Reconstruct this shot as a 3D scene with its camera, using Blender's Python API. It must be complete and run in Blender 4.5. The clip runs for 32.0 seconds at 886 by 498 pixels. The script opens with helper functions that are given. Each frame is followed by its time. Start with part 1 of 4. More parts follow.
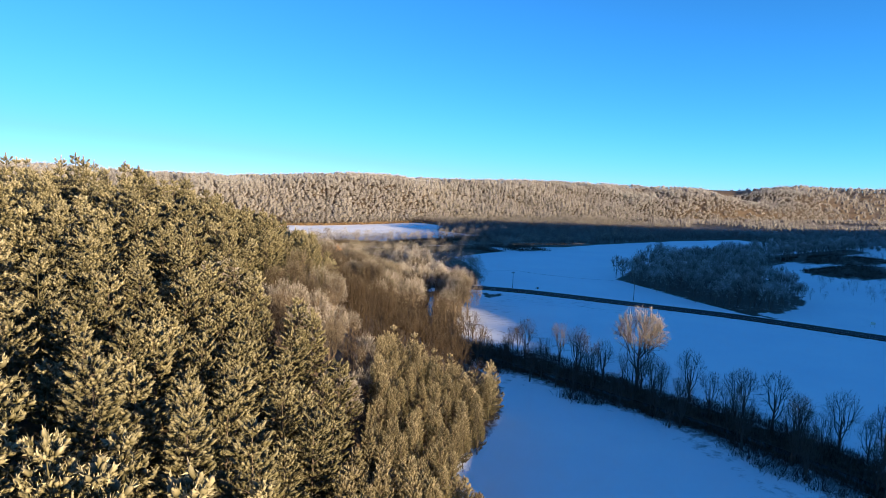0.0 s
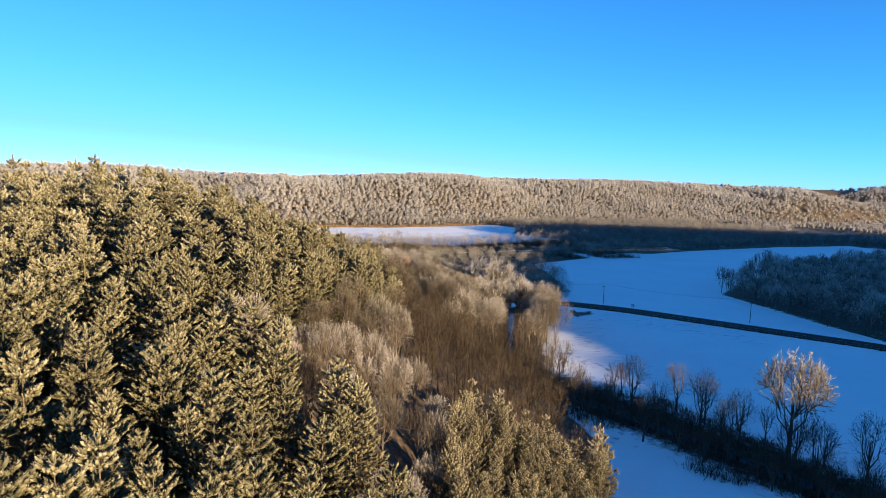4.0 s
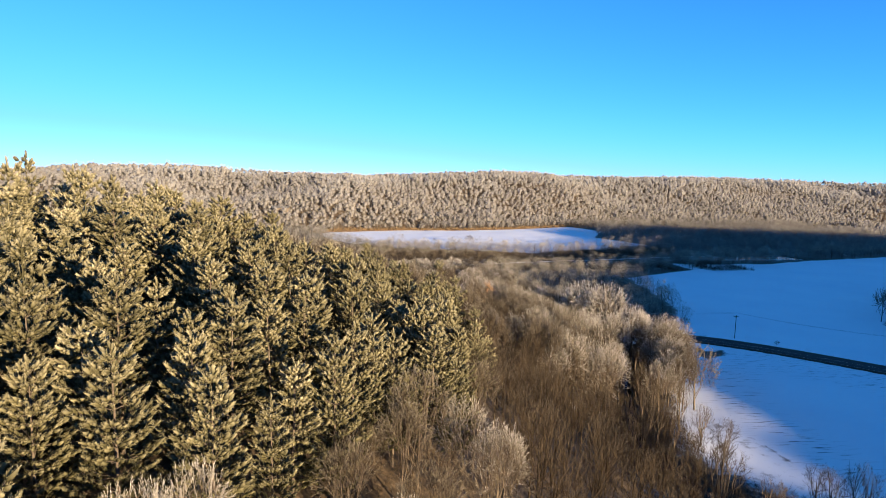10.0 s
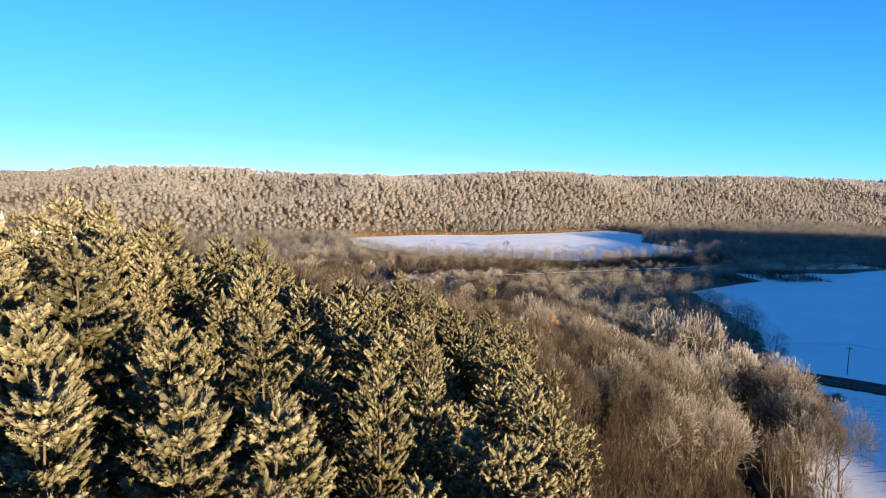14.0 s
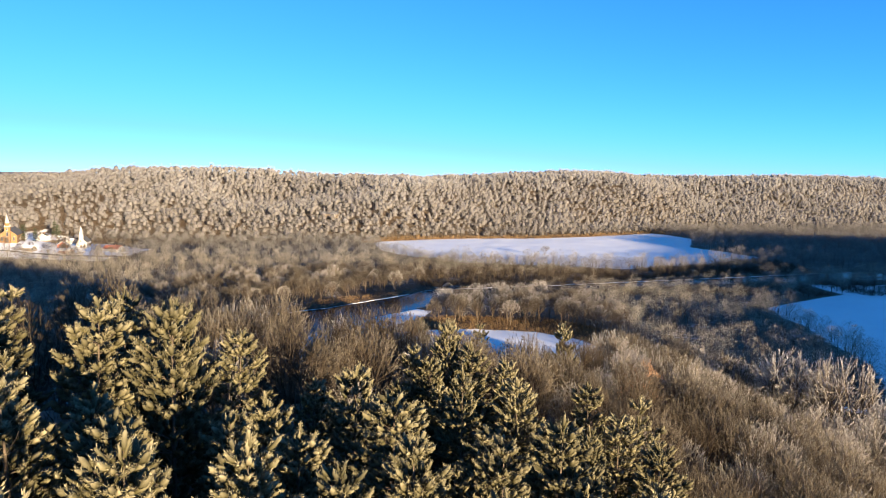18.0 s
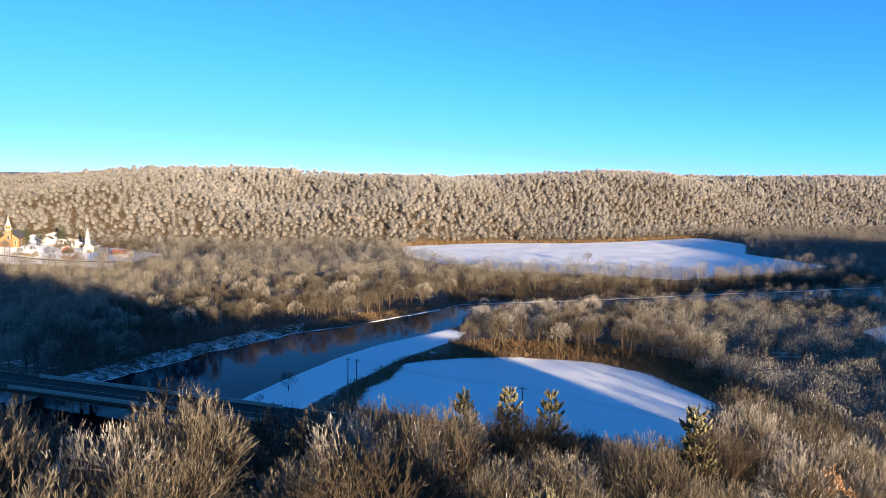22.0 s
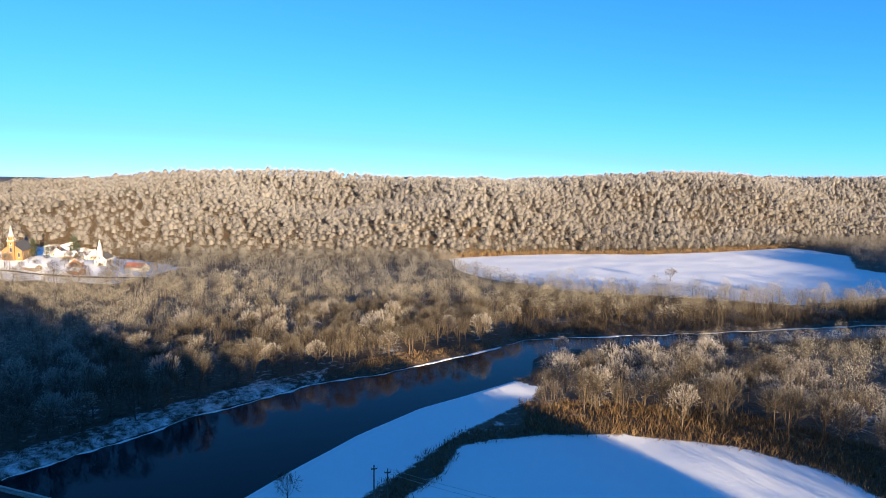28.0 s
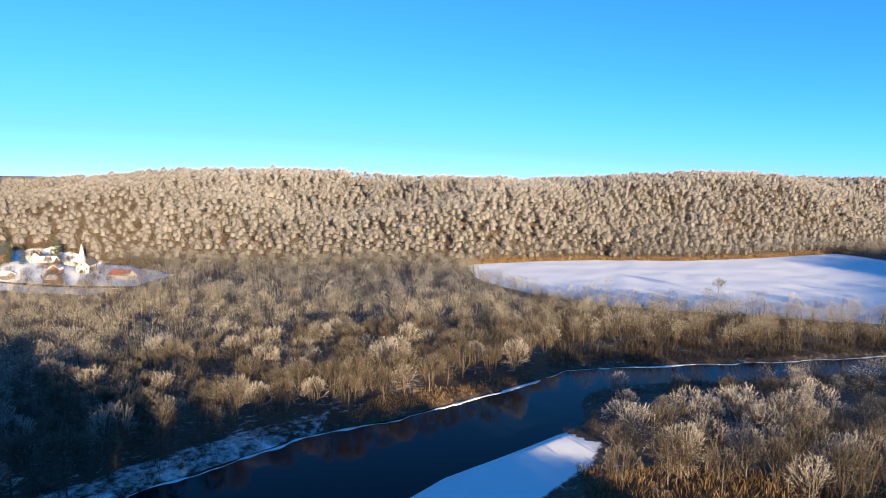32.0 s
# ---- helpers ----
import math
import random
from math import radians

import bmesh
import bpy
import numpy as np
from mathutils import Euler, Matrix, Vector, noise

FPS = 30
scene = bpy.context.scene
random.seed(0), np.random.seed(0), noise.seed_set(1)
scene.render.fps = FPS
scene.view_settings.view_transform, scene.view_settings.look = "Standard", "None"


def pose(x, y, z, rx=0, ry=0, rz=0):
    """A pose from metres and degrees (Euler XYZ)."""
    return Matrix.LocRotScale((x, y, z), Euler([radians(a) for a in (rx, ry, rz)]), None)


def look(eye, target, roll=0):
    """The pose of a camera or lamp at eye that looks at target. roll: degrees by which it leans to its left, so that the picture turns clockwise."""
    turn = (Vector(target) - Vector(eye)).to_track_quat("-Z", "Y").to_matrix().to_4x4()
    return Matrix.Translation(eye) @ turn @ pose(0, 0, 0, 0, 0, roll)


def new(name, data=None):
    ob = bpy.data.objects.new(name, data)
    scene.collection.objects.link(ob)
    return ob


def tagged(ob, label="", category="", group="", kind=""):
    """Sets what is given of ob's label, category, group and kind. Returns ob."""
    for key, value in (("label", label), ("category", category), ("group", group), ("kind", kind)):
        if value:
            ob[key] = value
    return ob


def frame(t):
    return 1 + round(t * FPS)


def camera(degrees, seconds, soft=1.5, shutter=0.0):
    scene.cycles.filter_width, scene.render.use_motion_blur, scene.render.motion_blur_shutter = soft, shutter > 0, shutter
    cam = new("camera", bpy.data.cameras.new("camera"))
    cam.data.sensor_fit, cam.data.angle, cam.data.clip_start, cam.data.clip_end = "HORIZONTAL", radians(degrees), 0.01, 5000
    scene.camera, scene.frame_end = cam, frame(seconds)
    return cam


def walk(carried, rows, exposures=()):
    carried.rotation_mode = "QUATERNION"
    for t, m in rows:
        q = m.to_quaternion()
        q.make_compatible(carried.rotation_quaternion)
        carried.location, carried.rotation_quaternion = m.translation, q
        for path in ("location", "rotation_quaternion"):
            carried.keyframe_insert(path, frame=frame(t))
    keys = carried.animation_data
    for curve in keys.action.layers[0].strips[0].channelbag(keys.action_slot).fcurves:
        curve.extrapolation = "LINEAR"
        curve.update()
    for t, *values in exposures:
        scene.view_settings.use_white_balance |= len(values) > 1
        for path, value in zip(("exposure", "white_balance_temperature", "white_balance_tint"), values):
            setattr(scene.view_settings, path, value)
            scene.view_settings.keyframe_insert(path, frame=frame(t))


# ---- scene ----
cam = camera(69.1, 32.0, soft=0.6)
PATH = [
    (0, (-13.129, 8.363, 67.573), (-12.421, 10.222, 67.369), 2.0),
    (1, (-9.940, 18.939, 67.981), (-9.251, 20.805, 67.776), 2.2),
    (2, (-7.071, 29.562, 68.376), (-6.445, 31.450, 68.168), 2.0),
    (3, (-4.520, 40.238, 68.756), (-3.967, 42.148, 68.545), 1.9),
    (6, (1.270, 72.902, 69.804), (1.681, 74.847, 69.584), 1.8),
    (7, (2.615, 84.166, 70.113), (2.995, 86.117, 69.889), 1.9),
    (8, (3.695, 95.697, 70.393), (4.045, 97.653, 70.170), 1.6),
    (9, (4.530, 107.509, 70.640), (4.849, 109.471, 70.415), 1.5),
    (10, (5.135, 119.573, 70.849), (5.426, 121.538, 70.622), 1.5),
    (11, (5.519, 131.804, 71.021), (5.786, 133.773, 70.794), 1.5),
    (12, (5.690, 144.089, 71.155), (5.937, 146.060, 70.927), 1.6),
    (13, (5.668, 156.321, 71.251), (5.895, 158.295, 71.023), 1.4),
    (16, (4.888, 192.412, 71.224), (5.045, 194.393, 70.995), 1.0),
    (17, (4.575, 204.350, 71.082), (4.714, 206.332, 70.852), 1.0),
    (18, (4.296, 216.320, 70.874), (4.418, 218.303, 70.645), 1.0),
    (19, (4.048, 228.343, 70.614), (4.150, 230.328, 70.385), 1.0),
    (20, (3.804, 240.420, 70.324), (3.887, 242.406, 70.095), 1.1),
    (21, (3.523, 252.540, 70.025), (3.582, 254.526, 69.798), 1.0),
    (22, (3.158, 264.689, 69.737), (3.195, 266.676, 69.509), 1.0),
    (23, (2.665, 276.860, 69.474), (2.676, 278.847, 69.245), 1.0),
    (24, (2.007, 289.043, 69.239), (1.992, 291.030, 69.012), 1.0),
    (25, (1.155, 301.228, 69.028), (1.113, 303.215, 68.807), 0.8),
    (28, (-2.705, 337.564, 68.410), (-2.810, 339.550, 68.192), 0.7),
    (29, (-4.442, 349.511, 68.157), (-4.566, 351.496, 67.943), 0.7),
    (30, (-6.407, 361.339, 67.862), (-6.547, 363.322, 67.645), 0.9),
    (31, (-8.599, 373.037, 67.520), (-8.738, 375.020, 67.302), 0.8),
    (32, (-11.017, 384.604, 67.131), (-11.153, 386.587, 66.914), 0.8),
]
walk(cam, [(t, look(eye, target, roll)) for t, eye, target, roll in PATH], exposures=[(0, 2.02, 6500, 10)])

# ---- world and sun ----
SUN_EL, SUN_AZ = radians(6.5), math.atan2(-0.85, 0.53)
world = bpy.data.worlds.new("winter_sky")
scene.world = world
world.use_nodes = True
wn = world.node_tree
wn.nodes.clear()
sky = wn.nodes.new("ShaderNodeTexSky")
sky.sky_type = "NISHITA"
sky.sun_disc = False
sky.sun_elevation = SUN_EL
sky.sun_rotation = math.pi / 2 - SUN_AZ
sky.air_density, sky.dust_density, sky.ozone_density = 0.42, 0.0, 3.3
sat = wn.nodes.new("ShaderNodeMix")
sat.data_type, sat.blend_type = "RGBA", "MULTIPLY"
sat.inputs[0].default_value = 1.0
lum = wn.nodes.new("ShaderNodeRGBToBW")
haze = wn.nodes.new("ShaderNodeValToRGB")
haze.color_ramp.elements[0].position, haze.color_ramp.elements[0].color = 0.25, (0.43, 1.04, 1.12, 1)
haze.color_ramp.elements[1].position, haze.color_ramp.elements[1].color = 0.90, (0.55, 0.63, 0.82, 1)
haze.color_ramp.elements.new(0.55).color = (0.50, 0.86, 1.00, 1)
low_sky = wn.nodes.new("ShaderNodeMath")
low_sky.operation, low_sky.inputs[1].default_value = "MULTIPLY", 0.25
wn.links.new(sky.outputs[0], lum.inputs[0])
wn.links.new(lum.outputs[0], low_sky.inputs[0])
wn.links.new(low_sky.outputs[0], haze.inputs[0])
wn.links.new(haze.outputs[0], sat.inputs[7])
bg = wn.nodes.new("ShaderNodeBackground")
bg.inputs["Strength"].default_value = 0.091
wo = wn.nodes.new("ShaderNodeOutputWorld")
wn.links.new(sky.outputs[0], sat.inputs[6])
wn.links.new(sat.outputs[2], bg.inputs["Color"])
wn.links.new(bg.outputs[0], wo.inputs["Surface"])
sun = new("sun", bpy.data.lights.new("sun", "SUN"))
sun.data.energy, sun.data.angle, sun.data.color = 5.0, radians(0.6), (1.0, 0.76, 0.46)
sun.matrix_world = look((0, 0, 0), (-math.cos(SUN_AZ) * math.cos(SUN_EL), -math.sin(SUN_AZ) * math.cos(SUN_EL), -math.sin(SUN_EL)))


# ---- materials ----
def material(name, rough=0.8, metal=0.0):
    m = bpy.data.materials.new(name)
    m.use_nodes = True
    b = m.node_tree.nodes["Principled BSDF"]
    b.inputs["Roughness"].default_value, b.inputs["Metallic"].default_value = rough, metal
    return m, m.node_tree, b


def node(nt, kind, **values):
    n = nt.nodes.new(kind)
    for key, value in values.items():
        n.inputs[key].default_value = value
    return n


def ramp(nt, source, stops):
    r = nt.nodes.new("ShaderNodeValToRGB")
    while len(r.color_ramp.elements) < len(stops):
        r.color_ramp.elements.new(0.5)
    for e, (at, c) in zip(r.color_ramp.elements, stops):
        e.position, e.color = at, (*c, 1) if len(c) == 3 else c
    nt.links.new(source, r.inputs[0])
    return r.outputs[0]


def noise_tex(nt, scale, detail=4, rough=0.6, stretch=(1, 1, 1), turn=0.0):
    tc = nt.nodes.new("ShaderNodeTexCoord")
    mp = nt.nodes.new("ShaderNodeMapping")
    mp.inputs["Scale"].default_value = stretch
    mp.inputs["Rotation"].default_value = (0, 0, turn)
    n = node(nt, "ShaderNodeTexNoise", Scale=scale, Detail=detail, Roughness=rough)
    nt.links.new(tc.outputs["Object"], mp.inputs["Vector"])
    nt.links.new(mp.outputs[0], n.inputs["Vector"])
    return n.outputs["Fac"]


def mixed(nt, fac, a, b, mode="MIX"):
    m = nt.nodes.new("ShaderNodeMix")
    m.data_type, m.blend_type = "RGBA", mode
    for k, v in ((0, fac), (6, a), (7, b)):
        if isinstance(v, bpy.types.NodeSocket):
            nt.links.new(v, m.inputs[k])
        else:
            m.inputs[k].default_value = v if k == 0 else (*v, 1)
    return m.outputs[2]


def math_node(nt, op, a, b=0.0, clamp=False):
    m = nt.nodes.new("ShaderNodeMath")
    m.operation, m.use_clamp = op, clamp
    for k, v in ((0, a), (1, b)):
        if isinstance(v, bpy.types.NodeSocket):
            nt.links.new(v, m.inputs[k])
        else:
            m.inputs[k].default_value = v
    return m.outputs[0]


def attr(nt, name):
    a = nt.nodes.new("ShaderNodeAttribute")
    a.attribute_name = name
    return a.outputs["Fac"]


def bump(nt, bsdf, height, strength=0.3, distance=0.1):
    b = node(nt, "ShaderNodeBump", Strength=strength, Distance=distance)
    nt.links.new(height, b.inputs["Height"])
    nt.links.new(b.outputs[0], bsdf.inputs["Normal"])


def grained(name, c1, c2, scale=3.0, rough=0.85, metal=0.0, strength=0.2):
    """Two tones mixed by noise at two scales, with fine relief."""
    m, nt, b = material(name, rough, metal)
    f = math_node(nt, "ADD", math_node(nt, "MULTIPLY", noise_tex(nt, scale * 9), 0.4), math_node(nt, "MULTIPLY", noise_tex(nt, scale), 0.6))
    nt.links.new(ramp(nt, f, [(0.35, c1), (0.65, c2)]), b.inputs["Base Color"])
    bump(nt, b, f, strength, 0.05)
    return m


def ground_material():
    m, nt, b = material("snow_and_litter", 0.75)
    snow = ramp(nt, noise_tex(nt, 0.02, 6), [(0.3, (0.79, 0.82, 0.87)), (0.7, (0.87, 0.89, 0.91))])
    litter = ramp(nt, noise_tex(nt, 0.6, 8, 0.75), [(0.30, (0.014, 0.010, 0.007)), (0.52, (0.06, 0.04, 0.022)), (0.75, (0.20, 0.14, 0.08))])
    patch = math_node(nt, "ADD", math_node(nt, "MULTIPLY", noise_tex(nt, 0.35, 8, 0.7), 0.9), math_node(nt, "MULTIPLY", noise_tex(nt, 0.05, 4), 0.5))
    f = math_node(nt, "ADD", attr(nt, "litter"), math_node(nt, "SUBTRACT", patch, 0.7))
    f = math_node(nt, "MULTIPLY", math_node(nt, "SUBTRACT", f, 0.35), 4.0, True)
    stub = math_node(nt, "MULTIPLY", math_node(nt, "SUBTRACT", noise_tex(nt, 0.9, 5, 0.7, (0.12, 1.4, 1), radians(38)), 0.56), 9.0, True)
    stub = math_node(nt, "MULTIPLY", stub, attr(nt, "stubble"))
    f2 = math_node(nt, "MAXIMUM", f, stub)
    nt.links.new(mixed(nt, f2, snow, litter), b.inputs["Base Color"])
    bump(nt, b, noise_tex(nt, 0.5, 8, 0.7), 0.35, 0.25)
    return m


def foliage(name, dark, light, frost, rough=0.8, patchy=1.0, grain=0.0, thin=0.25):
    """Twigs or needles: tone varies blade by blade and tree by tree, hoar frost sits on the tips of some; the frost
    value also carries painted crown shade.
    """
    m, nt, b = material(name, rough)
    isl = nt.nodes.new("ShaderNodeNewGeometry").outputs["Random Per Island"]
    obr = nt.nodes.new("ShaderNodeObjectInfo").outputs["Random"]
    tone = math_node(nt, "ADD", math_node(nt, "MULTIPLY", isl, 0.5), math_node(nt, "MULTIPLY", math_node(nt, "ADD", attr(nt, "tint"), obr), 0.3))
    base = ramp(nt, tone, [(0.1, dark), (0.9, light)])
    some = math_node(nt, "ADD", math_node(nt, "MULTIPLY", isl, 1.1 * patchy), 0.95 - 0.75 * patchy)
    some = math_node(nt, "MULTIPLY", some, math_node(nt, "ADD", math_node(nt, "MULTIPLY", math_node(nt, "ADD", attr(nt, "tint"), obr), 0.6), 0.4))
    fr = math_node(nt, "MULTIPLY", attr(nt, "frost"), some, True)
    if grain:
        tuft = noise_tex(nt, grain, 3, 0.7)
        fr = math_node(nt, "MULTIPLY", fr, math_node(nt, "MULTIPLY", math_node(nt, "SUBTRACT", tuft, 0.22), 2.6), True)
        bump(nt, b, tuft, 0.8, 0.3 / grain)
    tint = mixed(nt, fr, base, frost)
    nt.links.new(tint, b.inputs["Base Color"])
    b.inputs["Specular IOR Level"].default_value = 0.15
    through_light = nt.nodes.new("ShaderNodeBsdfTranslucent")
    both = nt.nodes.new("ShaderNodeMixShader")
    both.inputs[0].default_value = thin
    nt.links.new(tint, through_light.inputs["Color"])
    nt.links.new(b.outputs[0], both.inputs[1])
    nt.links.new(through_light.outputs[0], both.inputs[2])
    nt.links.new(both.outputs[0], nt.nodes["Material Output"].inputs["Surface"])
    return m


def water_material():
    m, nt, b = material("river_water", 0.06)
    b.inputs["Base Color"].default_value = (0.003, 0.009, 0.014, 1)
    b.inputs["IOR"].default_value = 1.33
    b.inputs["Specular IOR Level"].default_value = 0.12
    bump(nt, b, noise_tex(nt, 0.6, 4, 0.6, (1, 0.5, 1), 0.6), 0.16, 0.2)
    return m


M_GROUND = ground_material()
M_WATER = water_material()
M_BARK = grained("bark", (0.035, 0.027, 0.020), (0.13, 0.098, 0.07), 2.0, 0.95)
M_PINE = foliage("pine_needles", (0.013, 0.014, 0.005), (0.075, 0.067, 0.026), (0.43, 0.388, 0.262), patchy=0.4, thin=0.2)
M_PINE_RIME = foliage("rimed_pine_needles", (0.022, 0.021, 0.009), (0.095, 0.080, 0.038), (0.44, 0.385, 0.28), patchy=0.4, thin=0.2)
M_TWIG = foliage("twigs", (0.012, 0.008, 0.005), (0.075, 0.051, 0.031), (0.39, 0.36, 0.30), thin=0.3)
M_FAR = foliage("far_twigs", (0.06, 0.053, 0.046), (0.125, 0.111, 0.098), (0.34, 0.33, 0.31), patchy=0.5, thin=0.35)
# Frosted twigs with distance haze mixed into their colours: lifted, greyed, low contrast.
M_RIDGE = foliage("frosted_hazed_crowns", (0.125, 0.113, 0.104), (0.20, 0.185, 0.173), (0.44, 0.435, 0.43), patchy=0.4, thin=0.4)
M_REED = foliage("dry_grass", (0.085, 0.052, 0.025), (0.27, 0.18, 0.095), (0.62, 0.54, 0.42))
M_SPRUCE = foliage("spruce_needles", (0.012, 0.022, 0.010), (0.05, 0.07, 0.03), (0.25, 0.27, 0.22))
M_RIME = foliage("rimed_twigs", (0.03, 0.022, 0.015), (0.16, 0.12, 0.08), (0.74, 0.72, 0.70), patchy=0.4)
M_OAK = foliage("oak_leaves", (0.16, 0.06, 0.02), (0.34, 0.15, 0.06), (0.5, 0.4, 0.3))
M_ASPHALT = grained("asphalt", (0.012, 0.012, 0.013), (0.035, 0.033, 0.032), 0.6, 0.95)
M_VERGE = grained("verge_grass", (0.012, 0.009, 0.006), (0.085, 0.055, 0.03), 0.5, 0.95)
M_PAINT = grained("road_paint", (0.55, 0.50, 0.36), (0.75, 0.72, 0.62), 2.0, 0.7)
M_CONCRETE = grained("concrete", (0.28, 0.27, 0.25), (0.48, 0.46, 0.42), 0.8, 0.85)
M_WOOD = grained("weathered_wood", (0.09, 0.07, 0.055), (0.20, 0.16, 0.12), 2.5, 0.9)
M_BRICK = grained("yellow_brick", (0.17, 0.09, 0.035), (0.28, 0.15, 0.06), 1.2, 0.85)
M_WHITE = grained("white_boards", (0.34, 0.34, 0.33), (0.48, 0.47, 0.45), 1.0, 0.6)
M_ROOF = grained("dark_shingles", (0.05, 0.05, 0.055), (0.12, 0.12, 0.12), 1.5, 0.85)
M_RED = grained("rust_red_roof", (0.18, 0.055, 0.035), (0.32, 0.11, 0.07), 1.5, 0.8)
M_SNOW = grained("roof_snow", (0.80, 0.82, 0.86), (0.88, 0.89, 0.91), 0.5, 0.7)
M_GLASS, _nt, _b = material("window_glass", 0.08)
_b.inputs["Base Color"].default_value = (0.03, 0.035, 0.045, 1)
M_STEEL = grained("galvanised_steel", (0.35, 0.36, 0.37), (0.55, 0.56, 0.57), 3.0, 0.45, 0.8)


# ---- mesh helpers ----
def mesh_np(name, verts, tris, mats, attrs=None, mat_index=None, smooth=False):
    """A mesh from arrays of vertices and triangles, with point attributes."""
    me = bpy.data.meshes.new(name)
    verts = np.asarray(verts, np.float32)
    tris = np.asarray(tris, np.int32)
    me.vertices.add(len(verts))
    me.vertices.foreach_set("co", verts.ravel())
    me.loops.add(tris.size)
    me.loops.foreach_set("vertex_index", tris.ravel())
    me.polygons.add(len(tris))
    me.polygons.foreach_set("loop_start", np.arange(0, tris.size, 3, dtype=np.int32))
    if mat_index is not None:
        me.polygons.foreach_set("material_index", np.asarray(mat_index, np.int32))
    for key, value in (attrs or {}).items():
        me.attributes.new(key, "FLOAT", "POINT").data.foreach_set("value", np.asarray(value, np.float32))
    for m in mats:
        me.materials.append(m)
    me.update(calc_edges=True)
    if smooth:
        me.polygons.foreach_set("use_smooth", np.ones(len(tris), bool))
    return me


def part(name, bm, mat, parent=None, label=""):
    """One bmesh as one mesh object under a thing or a part."""
    me = bpy.data.meshes.new(name)
    bm.to_mesh(me)
    bm.free()
    me.materials.append(mat)
    ob = new(name, me)
    ob.parent = parent
    if label:
        ob["label"] = label
    return ob


def thing(name, x, y, z, turn=0.0, label="", category="", group="", kind=""):
    e = new(name)
    e.matrix_basis = pose(x, y, z, 0, 0, turn)
    return tagged(e, label, category, group, kind)


def box(bm, x0, y0, z0, x1, y1, z1, bevel=0.0):
    r = bmesh.ops.create_cube(bm, size=1.0, matrix=Matrix.LocRotScale(((x0 + x1) / 2, (y0 + y1) / 2, (z0 + z1) / 2), None, (x1 - x0, y1 - y0, z1 - z0)))
    if bevel:
        es = list({e for v in r["verts"] for e in v.link_edges})
        bmesh.ops.bevel(bm, geom=es, offset=bevel, segments=1, affect="EDGES")
    return bm


def cone(bm, x, y, z0, z1, r0, r1, sides=8, turn=0.0):
    bmesh.ops.create_cone(bm, cap_ends=True, segments=sides, radius1=r0, radius2=max(r1, 0.001), depth=z1 - z0,
                          matrix=Matrix.Translation((x, y, (z0 + z1) / 2)) @ Matrix.Rotation(turn, 4, "Z"))
    return bm


def prism(bm, outline, y0, y1):
    """An outline in x and z, drawn out along y."""
    a = [bm.verts.new((x, y0, z)) for x, z in outline]
    b = [bm.verts.new((x, y1, z)) for x, z in outline]
    bm.faces.new(a), bm.faces.new(b[::-1])
    for i in range(len(a)):
        j = (i + 1) % len(a)
        bm.faces.new((a[j], a[i], b[i], b[j]))
    bmesh.ops.recalc_face_normals(bm, faces=bm.faces)
    return bm


# ---- the plan ----
LEFT_BANK = [(-420, 330), (-300, 372), (-200, 418), (-140, 446), (-110, 472), (-98, 491), (-83, 515), (-58, 545), (-35, 561), (-16, 579), (9, 601), (18, 614), (40, 621), (70, 627), (107, 636), (150, 649), (250, 676), (340, 702), (440, 712)]
RIGHT_BANK = [(450, 676), (360, 668), (280, 655), (200, 638), (134, 622), (97, 613), (55, 604), (30, 598), (20, 585), (17, 563), (1, 546), (-20, 526), (-35, 504), (-44, 487), (-55, 464), (-66, 430), (-100, 392), (-200, 340), (-330, 285), (-420, 255)]
RIVER = LEFT_BANK + RIGHT_BANK
FIELD_Q = [(-18, 451), (-16, 469), (-9, 480), (-5, 496), (15, 505), (38, 507), (66, 501), (81, 488), (90, 466), (94, 450), (92, 425), (60, 421), (14, 438), (-4, 446)]
FIELD_N = [(166, 402), (190, 450), (203, 510), (210, 557), (268, 592), (336, 621), (437, 662), (593, 706), (709, 724), (760, 600), (560, 540), (470, 510), (340, 470), (276, 410), (272, 340), (270, 285), (240, 318), (205, 355)]
FIELD_M = [(128, 330), (150, 352), (172, 362), (190, 340), (225, 296), (262, 245), (290, 190), (310, 100), (200, 60), (172, 120), (158, 150), (147, 174), (133, 200), (127, 228), (121, 255), (118, 300)]
FIELD_S = [(84, 196), (96, 180), (104, 160), (107, 140), (106, 120), (106, 60), (36, 60), (36, 132), (54, 148), (72, 171)]
FIELD_FAR = [(-24, 886), (26, 915), (79, 933), (158, 943), (218, 967), (326, 1028), (345, 960), (300, 870), (330, 790), (262, 742), (176, 707), (119, 722), (53, 737), (19, 765), (-13, 813)]
WOOD_E = [(275, 408), (272, 330), (270, 285), (300, 278), (345, 300), (385, 350), (420, 410), (480, 455), (600, 510), (760, 560), (780, 600), (600, 560), (480, 530), (400, 510), (330, 460)]
VILLAGE = [(-400, 700), (-300, 705), (-225, 722), (-222, 800), (-270, 830), (-340, 850), (-430, 800)]
BAR = [(-75, 440), (-40, 440), (-27, 470), (-6, 507), (14, 536), (18, 546), (8, 556), (-4, 552), (-40, 520)]
ROAD = [(-420, 560), (-300, 512), (-200, 482), (-117, 457), (-42, 434), (-28, 430.5), (8, 423), (60, 411), (110, 399), (150, 388), (172, 374), (190, 356), (220, 320), (260, 273), (294, 214), (330, 140), (360, 40)]
ROAD_Z = [4.4, 4.4, 4.4, 4.4, 4.4, 4.4, 3.0, 2.2, 1.6, 1.2, 1.2, 1.2, 1.2, 1.2, 1.2, 1.2, 1.2]
